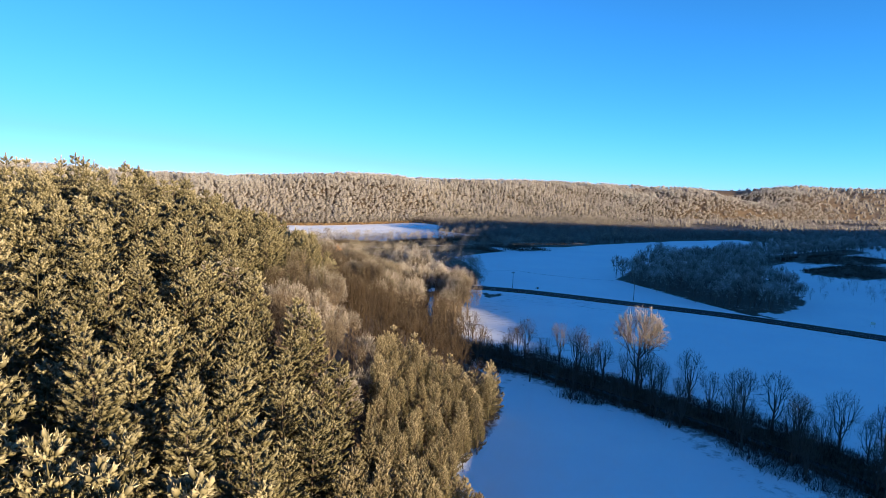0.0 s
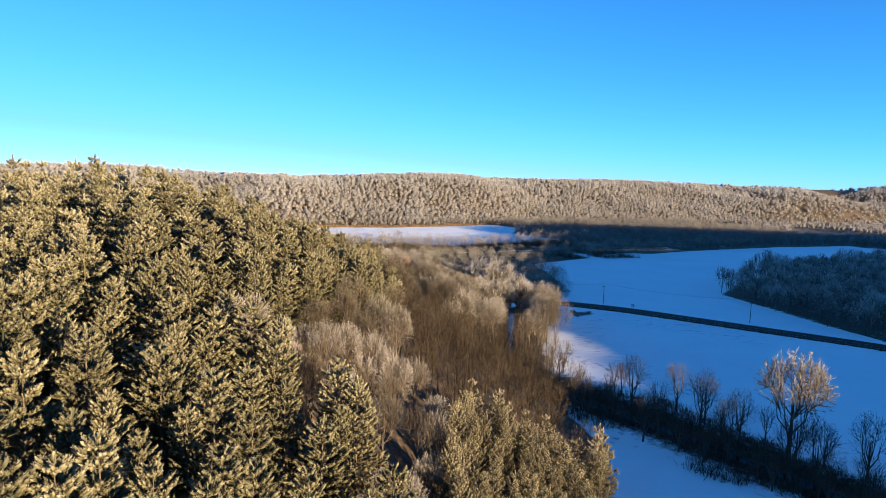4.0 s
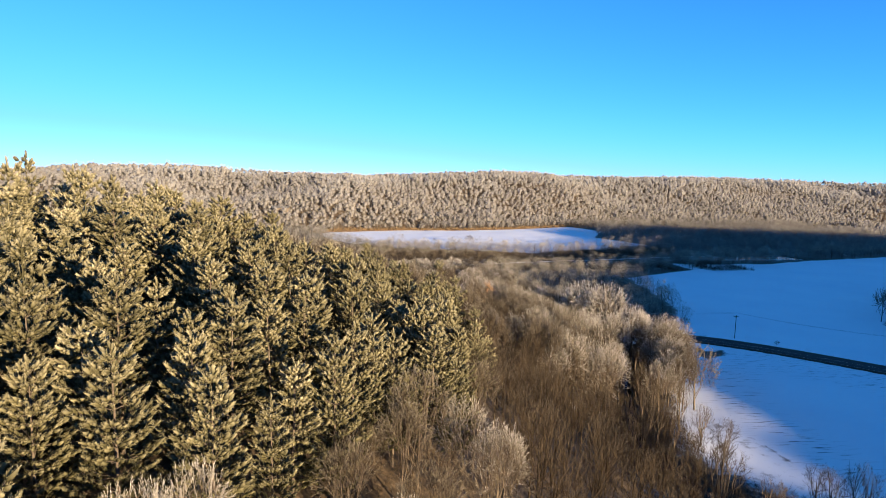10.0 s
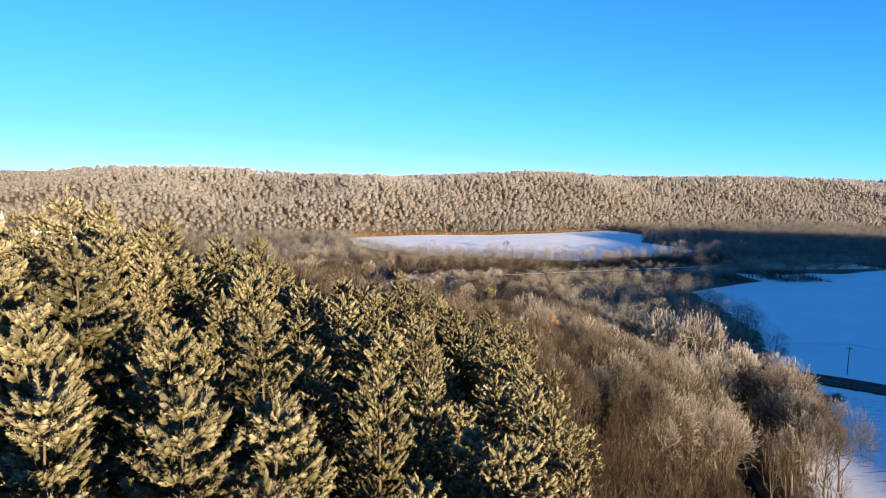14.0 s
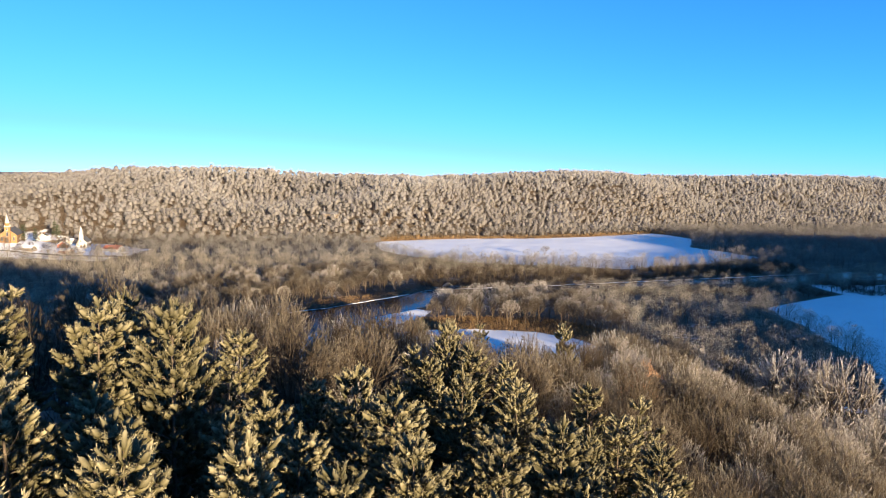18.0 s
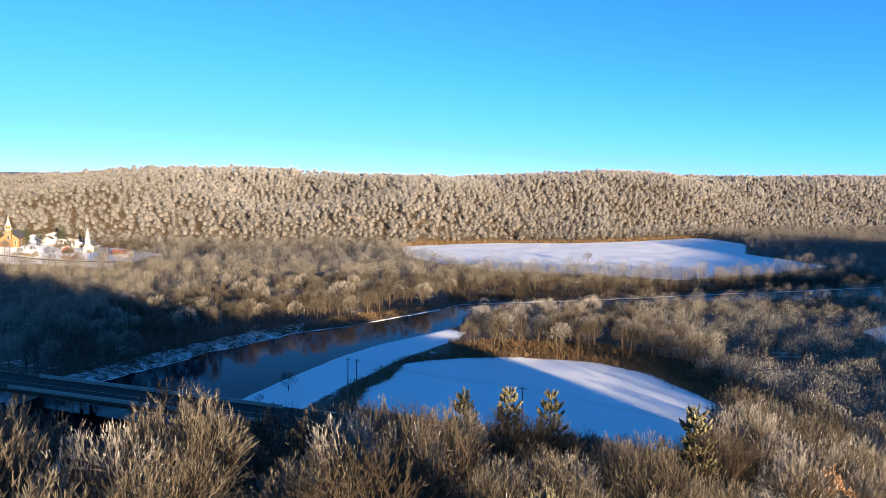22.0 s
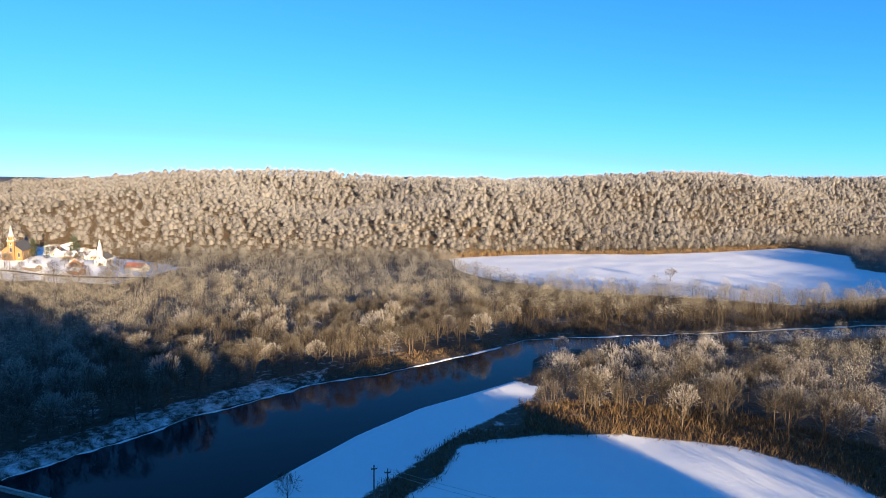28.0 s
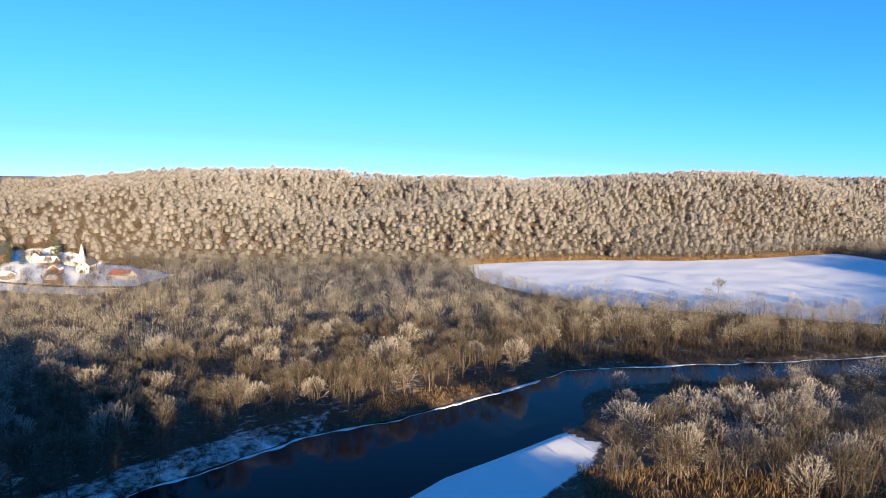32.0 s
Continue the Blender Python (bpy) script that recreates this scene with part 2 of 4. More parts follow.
CREEK = [(120, 372), (105, 335), (93, 303), (83, 275), (89, 245), (104, 216), (116, 186), (126, 160), (134, 132), (140, 100), (150, 50)]


def vnoise(x, y, scale, seed):
    """Smooth noise from 0 to 1 on a grid of that many metres."""
    tab = np.random.RandomState(seed).rand(256, 256)
    x, y = np.asarray(x, float) / scale, np.asarray(y, float) / scale
    i, j = np.floor(x).astype(int), np.floor(y).astype(int)
    fx, fy = x - i, y - j
    fx, fy = fx * fx * (3 - 2 * fx), fy * fy * (3 - 2 * fy)
    t = lambda a, b: tab[a % 256, b % 256]
    return (t(i, j) * (1 - fx) + t(i + 1, j) * fx) * (1 - fy) + (t(i, j + 1) * (1 - fx) + t(i + 1, j + 1) * fx) * fy


def inside(poly, x, y):
    x, y = np.asarray(x, float), np.asarray(y, float)
    r = np.zeros(x.shape, bool)
    for (x0, y0), (x1, y1) in zip(poly, poly[1:] + poly[:1]):
        if y0 != y1:
            r ^= ((y0 > y) != (y1 > y)) & (x < (x1 - x0) * (y - y0) / (y1 - y0) + x0)
    return r


def line_dist(line, x, y, closed=False):
    """The distance to a polyline, and how far along it (in segments) the nearest point lies."""
    x, y = np.asarray(x, float), np.asarray(y, float)
    best, along = np.full(x.shape, 1e9), np.zeros(x.shape)
    pts = line + line[:1] if closed else line
    for k, ((x0, y0), (x1, y1)) in enumerate(zip(pts, pts[1:])):
        dx, dy = x1 - x0, y1 - y0
        t = np.clip(((x - x0) * dx + (y - y0) * dy) / (dx * dx + dy * dy), 0, 1)
        d = np.hypot(x - x0 - t * dx, y - y0 - t * dy)
        along = np.where(d < best, k + t, along)
        best = np.minimum(best, d)
    return best, along


def signed(poly, x, y):
    """Distance to a polygon's edge, negative inside."""
    d, _ = line_dist(poly, x, y, True)
    return np.where(inside(poly, x, y), -d, d)


def foot(y):
    return np.interp(y, [0, 110, 132, 148, 171, 194, 250, 275, 300, 330, 360, 430], [30, 34, 40, 54, 68, 78, 82, 79, 86, 99, 104, 106])


def ridge_foot(x):
    return np.interp(x, [-1500, -700, -400, -250, -24, 26, 79, 158, 218, 326, 420, 700, 1200, 1800, 3000], [450, 690, 810, 850, 897, 926, 946, 958, 980, 1042, 1090, 1125, 1165, 1235, 1400])


def hills(x, y):
    x, y = np.asarray(x, float), np.asarray(y, float)
    # the wooded bluff
    s = np.interp(3.5 * np.logaddexp(0, (foot(y) - x) / 3.5), [0, 31, 43, 57, 77, 89, 112, 144, 220], [0, 12, 19, 27, 35, 40, 45, 48, 51])
    end = np.interp(x, [-500, -200, -120, -60, 0, 50, 100], [235, 300, 350, 385, 402, 418, 432])
    fall = 1 - np.clip((y - end + 143) / 143, 0, 1) ** 1.6
    bluff = s * fall * (0.95 + 0.1 * vnoise(x, y, 45, 3)) * np.interp(y, [0, 90, 170, 230, 300], [0.85, 0.9, 0.97, 1.06, 1.04])
    d = foot(y) - x
    bluff = bluff + 7.5 * np.clip((d - 8) / 32, 0, 1) * np.interp(y, [-40, 60, 132, 178], [0.6, 1, 1, 0])
    # the long ridge across the valley, cut by side valleys
    wob = (vnoise(x, y, 170, 5) - 0.5) * 150 + (vnoise(x, y, 60, 6) - 0.5) * 30
    raw = (y - ridge_foot(x)) / 250
    t = np.clip((y - ridge_foot(x) + wob * np.clip((y - ridge_foot(x)) / 120, 0, 1)) / 250, 0, 1)
    top = np.interp(x, [-1500, -500, -300, 0, 600, 1200, 2000], [58, 58, 66, 67, 70, 76, 84]) + (vnoise(x, y, 260, 8) - 0.5) * 14
    ridge = top * (1 - (1 - t) ** 1.6) * (1 - 0.28 * np.clip((raw - 1.25) / 0.8, 0, 1))
    # an unseen ridge behind, between the valley and the low sun, its crest shaped to cast the valley's shade
    u, v = 0.85 * x + 0.53 * y, -0.53 * x + 0.85 * y
    h = np.interp(u, [-200, 0, 60, 100, 150, 168, 184, 207, 224, 250, 278, 318, 328, 400, 680, 740, 860, 960, 1135, 1375, 1574, 1800, 2600], [0, 38, 50, 55, 60, 64, 71, 71, 62, 62, 68, 85, 92, 96, 113, 125, 128, 108, 86, 70, 54, 30, 20]) + (vnoise(u, v, 25, 9) - 0.5) * 7
    back = 0.93 * h * np.exp(-((v + 350) / 120) ** 2)
    # mounds of the gravel pit
    pit = 9 * np.exp(-(((x - 520) / 45) ** 2 + ((y - 395) / 26) ** 2)) + 7 * np.exp(-(((x - 600) / 60) ** 2 + ((y - 480) / 30) ** 2))
    return bluff + ridge + np.maximum(back, 0) + pit + 13 * np.exp(-(((x + 325) / 62) ** 2 + ((y - 755) / 55) ** 2))


def ground_z(x, y):
    x, y = np.asarray(x, float), np.asarray(y, float)
    z = hills(x, y) + (vnoise(x, y, 14, 11) - 0.5) * 0.5
    d, a = line_dist(ROAD, x, y)
    rz = np.interp(a, np.arange(len(ROAD)), ROAD_Z)
    w = np.clip(1 - (d - 6.5) / 9, 0, 1)
    w = w * w * (3 - 2 * w)
    z = z * (1 - w) + (rz - 0.25) * w
    c, _ = line_dist(CREEK, x, y)
    z = z - 1.6 * np.clip(1 - (c - 2.0) / 6, 0, 1) * (1 - w)
    r = signed(RIVER, x, y)
    k = np.clip((4 - r) / 7, 0, 1)
    return z * (1 - k * k * (3 - 2 * k)) - 2.6 * k * k * (3 - 2 * k)


def spaced(stops):
    """Grid lines: (from, to, step) after one another."""
    return np.concatenate([np.arange(a, b, s) for a, b, s in stops])


def build_ground():
    gx = spaced([(-3600, -900, 180), (-900, -440, 20), (-440, -150, 6), (-150, 160, 2), (160, 480, 5), (480, 1000, 12), (1000, 2200, 40), (2200, 4401, 200)])
    gy = spaced([(-2400, -500, 190), (-500, 60, 14), (60, 400, 4), (400, 680, 2), (680, 1100, 6), (1100, 1500, 12), (1500, 2200, 50), (2200, 4601, 200)])
    X, Y = np.meshgrid(gx, gy)
    x, y = X.ravel(), Y.ravel()
    z = ground_z(x, y)
    n, m = len(gx), len(gy)
    i = (np.arange(m - 1)[:, None] * n + np.arange(n - 1)[None]).ravel()
    tris = np.concatenate([np.stack([i, i + 1, i + n + 1], 1), np.stack([i, i + n + 1, i + n], 1)])
    litter = np.full(x.shape, 0.68)
    for field in (FIELD_Q, FIELD_N, FIELD_M, FIELD_S, FIELD_FAR):
        sd = signed(field, x, y)
        litter = np.minimum(litter, np.clip(0.0 + sd / 6, -0.5, 1))
    r = signed(RIVER, x, y)
    q = signed(FIELD_Q, x, y)
    bs = signed(BAR, x, y)
    bar = bs < 0
    litter = np.where(q > 0, np.maximum(litter, np.minimum(np.minimum(q / 2.5, (np.where(x < 12, 8, 15) - q) / 3), 0.85)), litter)
    litter = np.minimum(litter, np.clip(bs / 3 + 0.1, -0.5, 1))
    litter = np.where((r > 0) & (r < 12) & (y > 440) & ~bar & (x < 30), np.where((x > -55) & (y > 545), 0.72, 0.53), litter)
    east = (x > 280) & (y < 640) & ~inside(WOOD_E, x, y)
    litter = np.where(east, np.where(hills(x, y) > 2, 0.7, np.minimum(litter, 0.22)), litter)
    hz = hills(x, y)
    litter = np.where(((y > ridge_foot(x) + 6) & ~inside(VILLAGE, x, y)), 0.78, litter)
    litter = np.where((hz > 6) & (y < 430), 0.95, litter)
    litter = np.where(inside(VILLAGE, x, y), 0.27, litter)
    rd, _ = line_dist(ROAD, x, y)
    litter = np.where(rd < 14, np.where((x > -130) & (x < 12) & (y < 434 - 0.24 * (x + 42)), 0.85, 0.15), litter)
    cd, _ = line_dist(CREEK, x, y)
    litter = np.where((cd < 32) & (x > foot(y) + 2) & (y < 372) & (rd > 12), np.minimum(litter, np.clip(0.85 - cd * 0.06, 0.3, 0.8)), litter)
    litter = np.where((cd < 16) & (y < 372), np.maximum(litter, np.clip(1.0 - cd * 0.045, 0, 0.9)), litter)
    stub = np.clip(1 - np.abs(signed(FIELD_M, x, y) + 9) / 16, 0, 1) * 1.0 * (x < 215) + 0.5 * np.clip(1 - rd / 24, 0, 1)
    me = mesh_np("ground", np.stack([x, y, z], 1), tris, [M_GROUND], {"litter": litter, "stubble": stub}, smooth=True)
    return tagged(new("ground", me), "snow-covered valley floor and hills with brown leaf litter", "ground", kind="structure")


build_ground()


def build_water(name, outline, z, label):
    bm = bmesh.new()
    f = bm.faces.new([bm.verts.new((x, y, z)) for x, y in outline])
    bmesh.ops.triangulate(bm, faces=[f])
    ob = part(name, bm, M_WATER)
    return tagged(ob, label, "river", kind="structure")


def offset_line(line, d):
    out = []
    for k, (x, y) in enumerate(line):
        (x0, y0), (x1, y1) = line[max(k - 1, 0)], line[min(k + 1, len(line) - 1)]
        l = math.hypot(x1 - x0, y1 - y0)
        out.append((x - (y1 - y0) / l * d, y + (x1 - x0) / l * d))
    return out


build_water("river", offset_line(LEFT_BANK, 3) + offset_line(RIGHT_BANK, 3), -1.3, "dark open river between snowy banks")


def dense(line, zs, step=6.0):
    """A smooth line through the points, with heights."""
    px, py, pz = (np.array(v, float) for v in ([p[0] for p in line], [p[1] for p in line], zs))
    s = np.concatenate([[0], np.cumsum(np.hypot(np.diff(px), np.diff(py)))])
    t = np.arange(0, s[-1], step)
    k = np.ones(5) / 5
    out = [np.interp(t, s, v) for v in (px, py, pz)]
    return [np.concatenate([v[:2], np.convolve(v, k, "valid"), v[-2:]]) for v in out]


def ribbon(name, line, zs, a, b, lift, mat, thick=0.0, span=None):
    """A strip along a line, from offset a to offset b (to its left), with thickness where given."""
    x, y, z = dense(line, zs)
    if span:
        keep = (x > span[0]) & (x < span[1])
        x, y, z = x[keep], y[keep], z[keep]
    dx, dy = np.gradient(x), np.gradient(y)
    l = np.hypot(dx, dy)
    nx, ny = -dy / l, dx / l
    rings = [(a, lift), (b, lift)] + ([(b, lift - thick), (a, lift - thick)] if thick else [])
    V = np.stack([np.stack([x + nx * o, y + ny * o, z + h], 1) for o, h in rings], 1)
    n, k = len(x), len(rings)
    V = V.reshape(-1, 3)
    T = []
    for i in range(n - 1):
        for j in range(k if thick else 1):
            p, q = i * k + j, i * k + (j + 1) % k
            T += [(p, p + k, q + k), (p, q + k, q)]
    if thick:
        T += [(0, 1, 2), (0, 2, 3), ((n - 1) * k, (n - 1) * k + 2, (n - 1) * k + 1), ((n - 1) * k, (n - 1) * k + 3, (n - 1) * k + 2)]
    return new(name, mesh_np(name, V, T, [mat]))


road = tagged(ribbon("road", ROAD, ROAD_Z, -4.6, 4.6, 0.02, M_ASPHALT), "dark bare asphalt road across the snowy valley", "road", kind="structure")
for a, b in ((4.5, 6.6), (-6.9, -4.5)):
    o = ribbon("verge", ROAD, ROAD_Z, a, b, -0.03, M_VERGE, 0.5)
    o.parent = road
o = ribbon("centre_line", ROAD, ROAD_Z, -0.05, 0.05, 0.035, M_PAINT)
o.parent = road


# ---- trees ----
def blades(start, way, length, width, rng):
    """Slim triangles from points along ways: vertices and triangles, three by three."""
    n = len(start)
    r = rng.normal(size=(n, 3))
    side = np.cross(way, r)
    side /= np.linalg.norm(side, axis=1, keepdims=True) + 1e-9
    side *= (width / 2)[:, None]
    V = np.stack([start - side, start + side, start + way * length[:, None]], 1).reshape(-1, 3)
    return V, np.arange(3 * n).reshape(-1, 3)


def unit(v):
    return v / (np.linalg.norm(v, axis=-1, keepdims=True) + 1e-9)


def tube(path, radii, sides):
    """A tapered tube round a path."""
    path = np.asarray(path, float)
    V, T = [], []
    for k, (p, r) in enumerate(zip(path, radii)):
        d = unit(path[min(k + 1, len(path) - 1)] - path[max(k - 1, 0)])
        a = unit(np.cross(d, (0.3, 1, 0.2)))
        b = np.cross(d, a)
        ang = np.arange(sides) * 2 * np.pi / sides
        V.append(p + r * (np.cos(ang)[:, None] * a + np.sin(ang)[:, None] * b))
    for k in range(len(path) - 1):
        for j in range(sides):
            p, q = k * sides + j, k * sides + (j + 1) % sides
            T += [(p, q, q + sides), (p, q + sides, p + sides)]
    return np.concatenate(V), np.array(T)


def join(pieces):
    V, T, n = [], [], 0
    for v, t in pieces:
        V.append(v), T.append(t + n)
        n += len(v)
    return np.concatenate(V), np.concatenate(T)


def pine_parts(seed, height=18.0, reach=4.4, whorls=14, per=6, tufts=2.2, size=0.18, width=0.05, low=0.10, needles=36, fat=0.185, sides=4, top=0.62, upturn=1.0):
    """Trunk and crown of a pine: whorls of upswept branches, each carrying plump tufts of needles on its outer half."""
    rng = np.random.RandomState(seed)
    lean = rng.normal(0, 0.3, 2)
    axis = lambda z: np.array([lean[0] * (z / height) ** 2, lean[1] * (z / height) ** 2, z])
    trunk = [tube([axis(z) for z in np.linspace(-1.5, height * 0.97, 5)], np.linspace(0.27, 0.03, 5), 5)]
    S, W, L, F, cores, rime = [], [], [], [], [], []
    ripe = np.array((0.0, 0.10, 0.22, 0.38, 0.55))

    def tuft(p, way, l, r):
        """A plump brush from p along way: a soft core and needles that stand off it."""
        bend = way * l * 0.5 + np.array([0, 0, -0.10 * l])
        at = lambda t: p + 2 * bend * t * (1 - t) + way * l * t * t
        v, tr = tube([at(t) for t in (0.0, 0.25, 0.55, 0.85, 1.05)], r * np.array((0.35, 0.9, 1.0, 0.8, 0.1)) * rng.uniform(0.85, 1.15), sides)
        cores.append((v + rng.normal(0, 0.035, v.shape), tr))
        rime.append(np.repeat(ripe, sides) * rng.uniform(0.5, 1.1))
        t = rng.uniform(0.05, 1.0, needles)[:, None]
        o = unit(rng.normal(size=(needles, 3)) + (0, 0, 0.45))
        q = p + 2 * bend * t * (1 - t) + way * l * t * t
        S.append(q + o * r * (0.9 - 0.3 * t)), W.append(unit(way * 0.55 + o * 0.9 + (0, 0, 0.15)))
        L.append(rng.uniform(0.7, 1.35, needles) * size), F.append((0.30 + 0.70 * t[:, 0]) * rng.uniform(0.6, 1.0, needles))

    for k in range(whorls):
        f = (k + rng.rand() * 0.7) / whorls
        z = height * (low + (0.95 - low) * f)
        n = per + rng.randint(-1, 2)
        turn = rng.rand() * 7
        full = reach * ((1 - f) ** top * (0.72 + 0.28 * min(1, f / 0.3)) + 0.07)
        for j in range(n):
            az = turn + j * 2 * np.pi / n + rng.normal(0, 0.25)
            l = full * rng.uniform(0.5, 1.18)
            out = np.array([np.cos(az), np.sin(az), 0])
            side = np.array([-out[1], out[0], 0])
            rise = (0.02 + 0.55 * f) * upturn + rng.normal(0, 0.08)
            a = axis(z)
            b = a + out * l * 0.6 + np.array([0, 0, l * rise * 0.3])
            c = a + out * l + np.array([0, 0, l * (rise + 0.28 * upturn)])
            at = lambda t: a * (1 - t) ** 2 + 2 * b * t * (1 - t) + c * t * t
            trunk.append(tube([a, at(0.5), at(0.95)], (0.05, 0.035, 0.012), 3))
            many = 2 + int(l * tufts)
            up = np.array([0, 0, 0.32 + 0.45 * f])
            tuft(at(0.86), unit(out + up * 1.3 * upturn), rng.uniform(0.75, 1.05), fat)
            for q in range(many):
                t = 0.34 + 0.6 * (q + rng.rand()) / many
                way = unit(out * 0.75 + side * (1 if q % 2 else -1) * rng.uniform(0.35, 0.95) + up * rng.uniform(0.6, 1.3))
                tuft(at(t) + side * (1 if q % 2 else -1) * rng.uniform(0.0, 0.42) * l * (1.05 - 0.6 * t), way, rng.uniform(0.55, 0.95) * (0.7 + 0.08 * l), fat * rng.uniform(0.8, 1.1))
    for k in range(4):
        tuft(axis(height * (0.90 + 0.02 * k)), unit(np.array([*rng.normal(0, 0.35, 2), 1.0])), 1.0, fat * 0.8)
    S, W, L, F = (np.concatenate(v) for v in (S, W, L, F))
    V, T = blades(S, W, L, width * rng.uniform(0.7, 1.3, len(S)), rng)
    # Tip frost fades down the tree: shade on the lower branches, put into colour.
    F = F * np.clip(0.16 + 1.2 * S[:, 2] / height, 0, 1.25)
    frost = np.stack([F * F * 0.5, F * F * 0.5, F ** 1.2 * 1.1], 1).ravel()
    cv, ct = join(cores)
    V, T = join([(V, T), (cv, ct)])
    # The tuft cores get the same painted darkening towards the foot.
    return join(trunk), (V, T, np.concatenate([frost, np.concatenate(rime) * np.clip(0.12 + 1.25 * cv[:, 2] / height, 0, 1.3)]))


def leafless_parts(seed, height=15.0, spread=5.0, limbs=9, twigs=1300, width=0.085, length=1.35, stem=0.22, upright=1.0, forks=3, scatter_by=0.2, rime=1.0):
    """Trunk with limbs, and a crown of fine twigs, of a bare broad-leaved tree."""
    rng = np.random.RandomState(seed)
    wood, ends = [], []
    bend = rng.normal(0, 0.5, 2)
    axis = lambda f: np.array([bend[0] * f * f, bend[1] * f * f, height * f])
    wood.append(tube([axis(f) for f in (-0.06, 0.1, 0.3, 0.55, 0.85)], (stem * 1.3, stem, stem * 0.8, stem * 0.5, 0.03), 6))
    for k in range(limbs):
        f = rng.uniform(0.08, 0.62)
        az = k * 2.4 + rng.normal(0, 0.3)
        out = np.array([np.cos(az), np.sin(az), 0])
        a = axis(f)
        r = spread * rng.uniform(0.55, 1.0) * np.sqrt(max(0.15, 1 - (f - 0.35) ** 2 * 2))
        topz = height * min(0.98, f + rng.uniform(0.25, 0.45) * upright)
        b = a + out * r * 0.55 + np.array([0, 0, (topz - a[2]) * 0.5])
        c = np.array([*(a + out * r)[:2], topz])
        wood.append(tube([a, b, c], (stem * 0.42, stem * 0.25, 0.02), 4))
        ends.append((a, b, c))
        for j in range(forks):
            t = rng.uniform(0.3, 0.9)
            p = b + (c - b) * t if t > 0.5 else a + (b - a) * (0.4 + t)
            q = p + unit(out * 0.7 + rng.normal(0, 0.6, 3) + (0, 0, 0.5)) * rng.uniform(1.2, 2.8) * height / 15
            wood.append(tube([p, q], (stem * 0.16, 0.015), 3))
            ends.append((p, (p + q) / 2, q))
    ends.append((axis(0.5), axis(0.7), axis(0.9)))
    k = rng.randint(0, len(ends), twigs)
    E3 = np.array(ends)[k]
    t = np.sqrt(rng.uniform(0.05, 1, twigs))[:, None]
    P = E3[:, 0] * (1 - t) ** 2 + 2 * E3[:, 1] * t * (1 - t) + E3[:, 2] * t * t
    P = P + rng.normal(0, scatter_by * height / 15, (twigs, 3))
    core = np.array([0, 0, height * 0.42])
    W = unit(unit(P - core) * 0.7 + rng.normal(0, 0.65, (twigs, 3)) + np.array([0, 0, 0.25 * upright]))
    L = rng.uniform(0.5, 1.25, twigs) * length
    V, T = blades(P, W, L, width * rng.uniform(0.7, 1.3, twigs), rng)
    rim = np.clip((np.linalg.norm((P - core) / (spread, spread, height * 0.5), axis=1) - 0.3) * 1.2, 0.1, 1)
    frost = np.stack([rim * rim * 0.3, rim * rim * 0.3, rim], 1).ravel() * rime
    return join(wood), (V, T, frost)


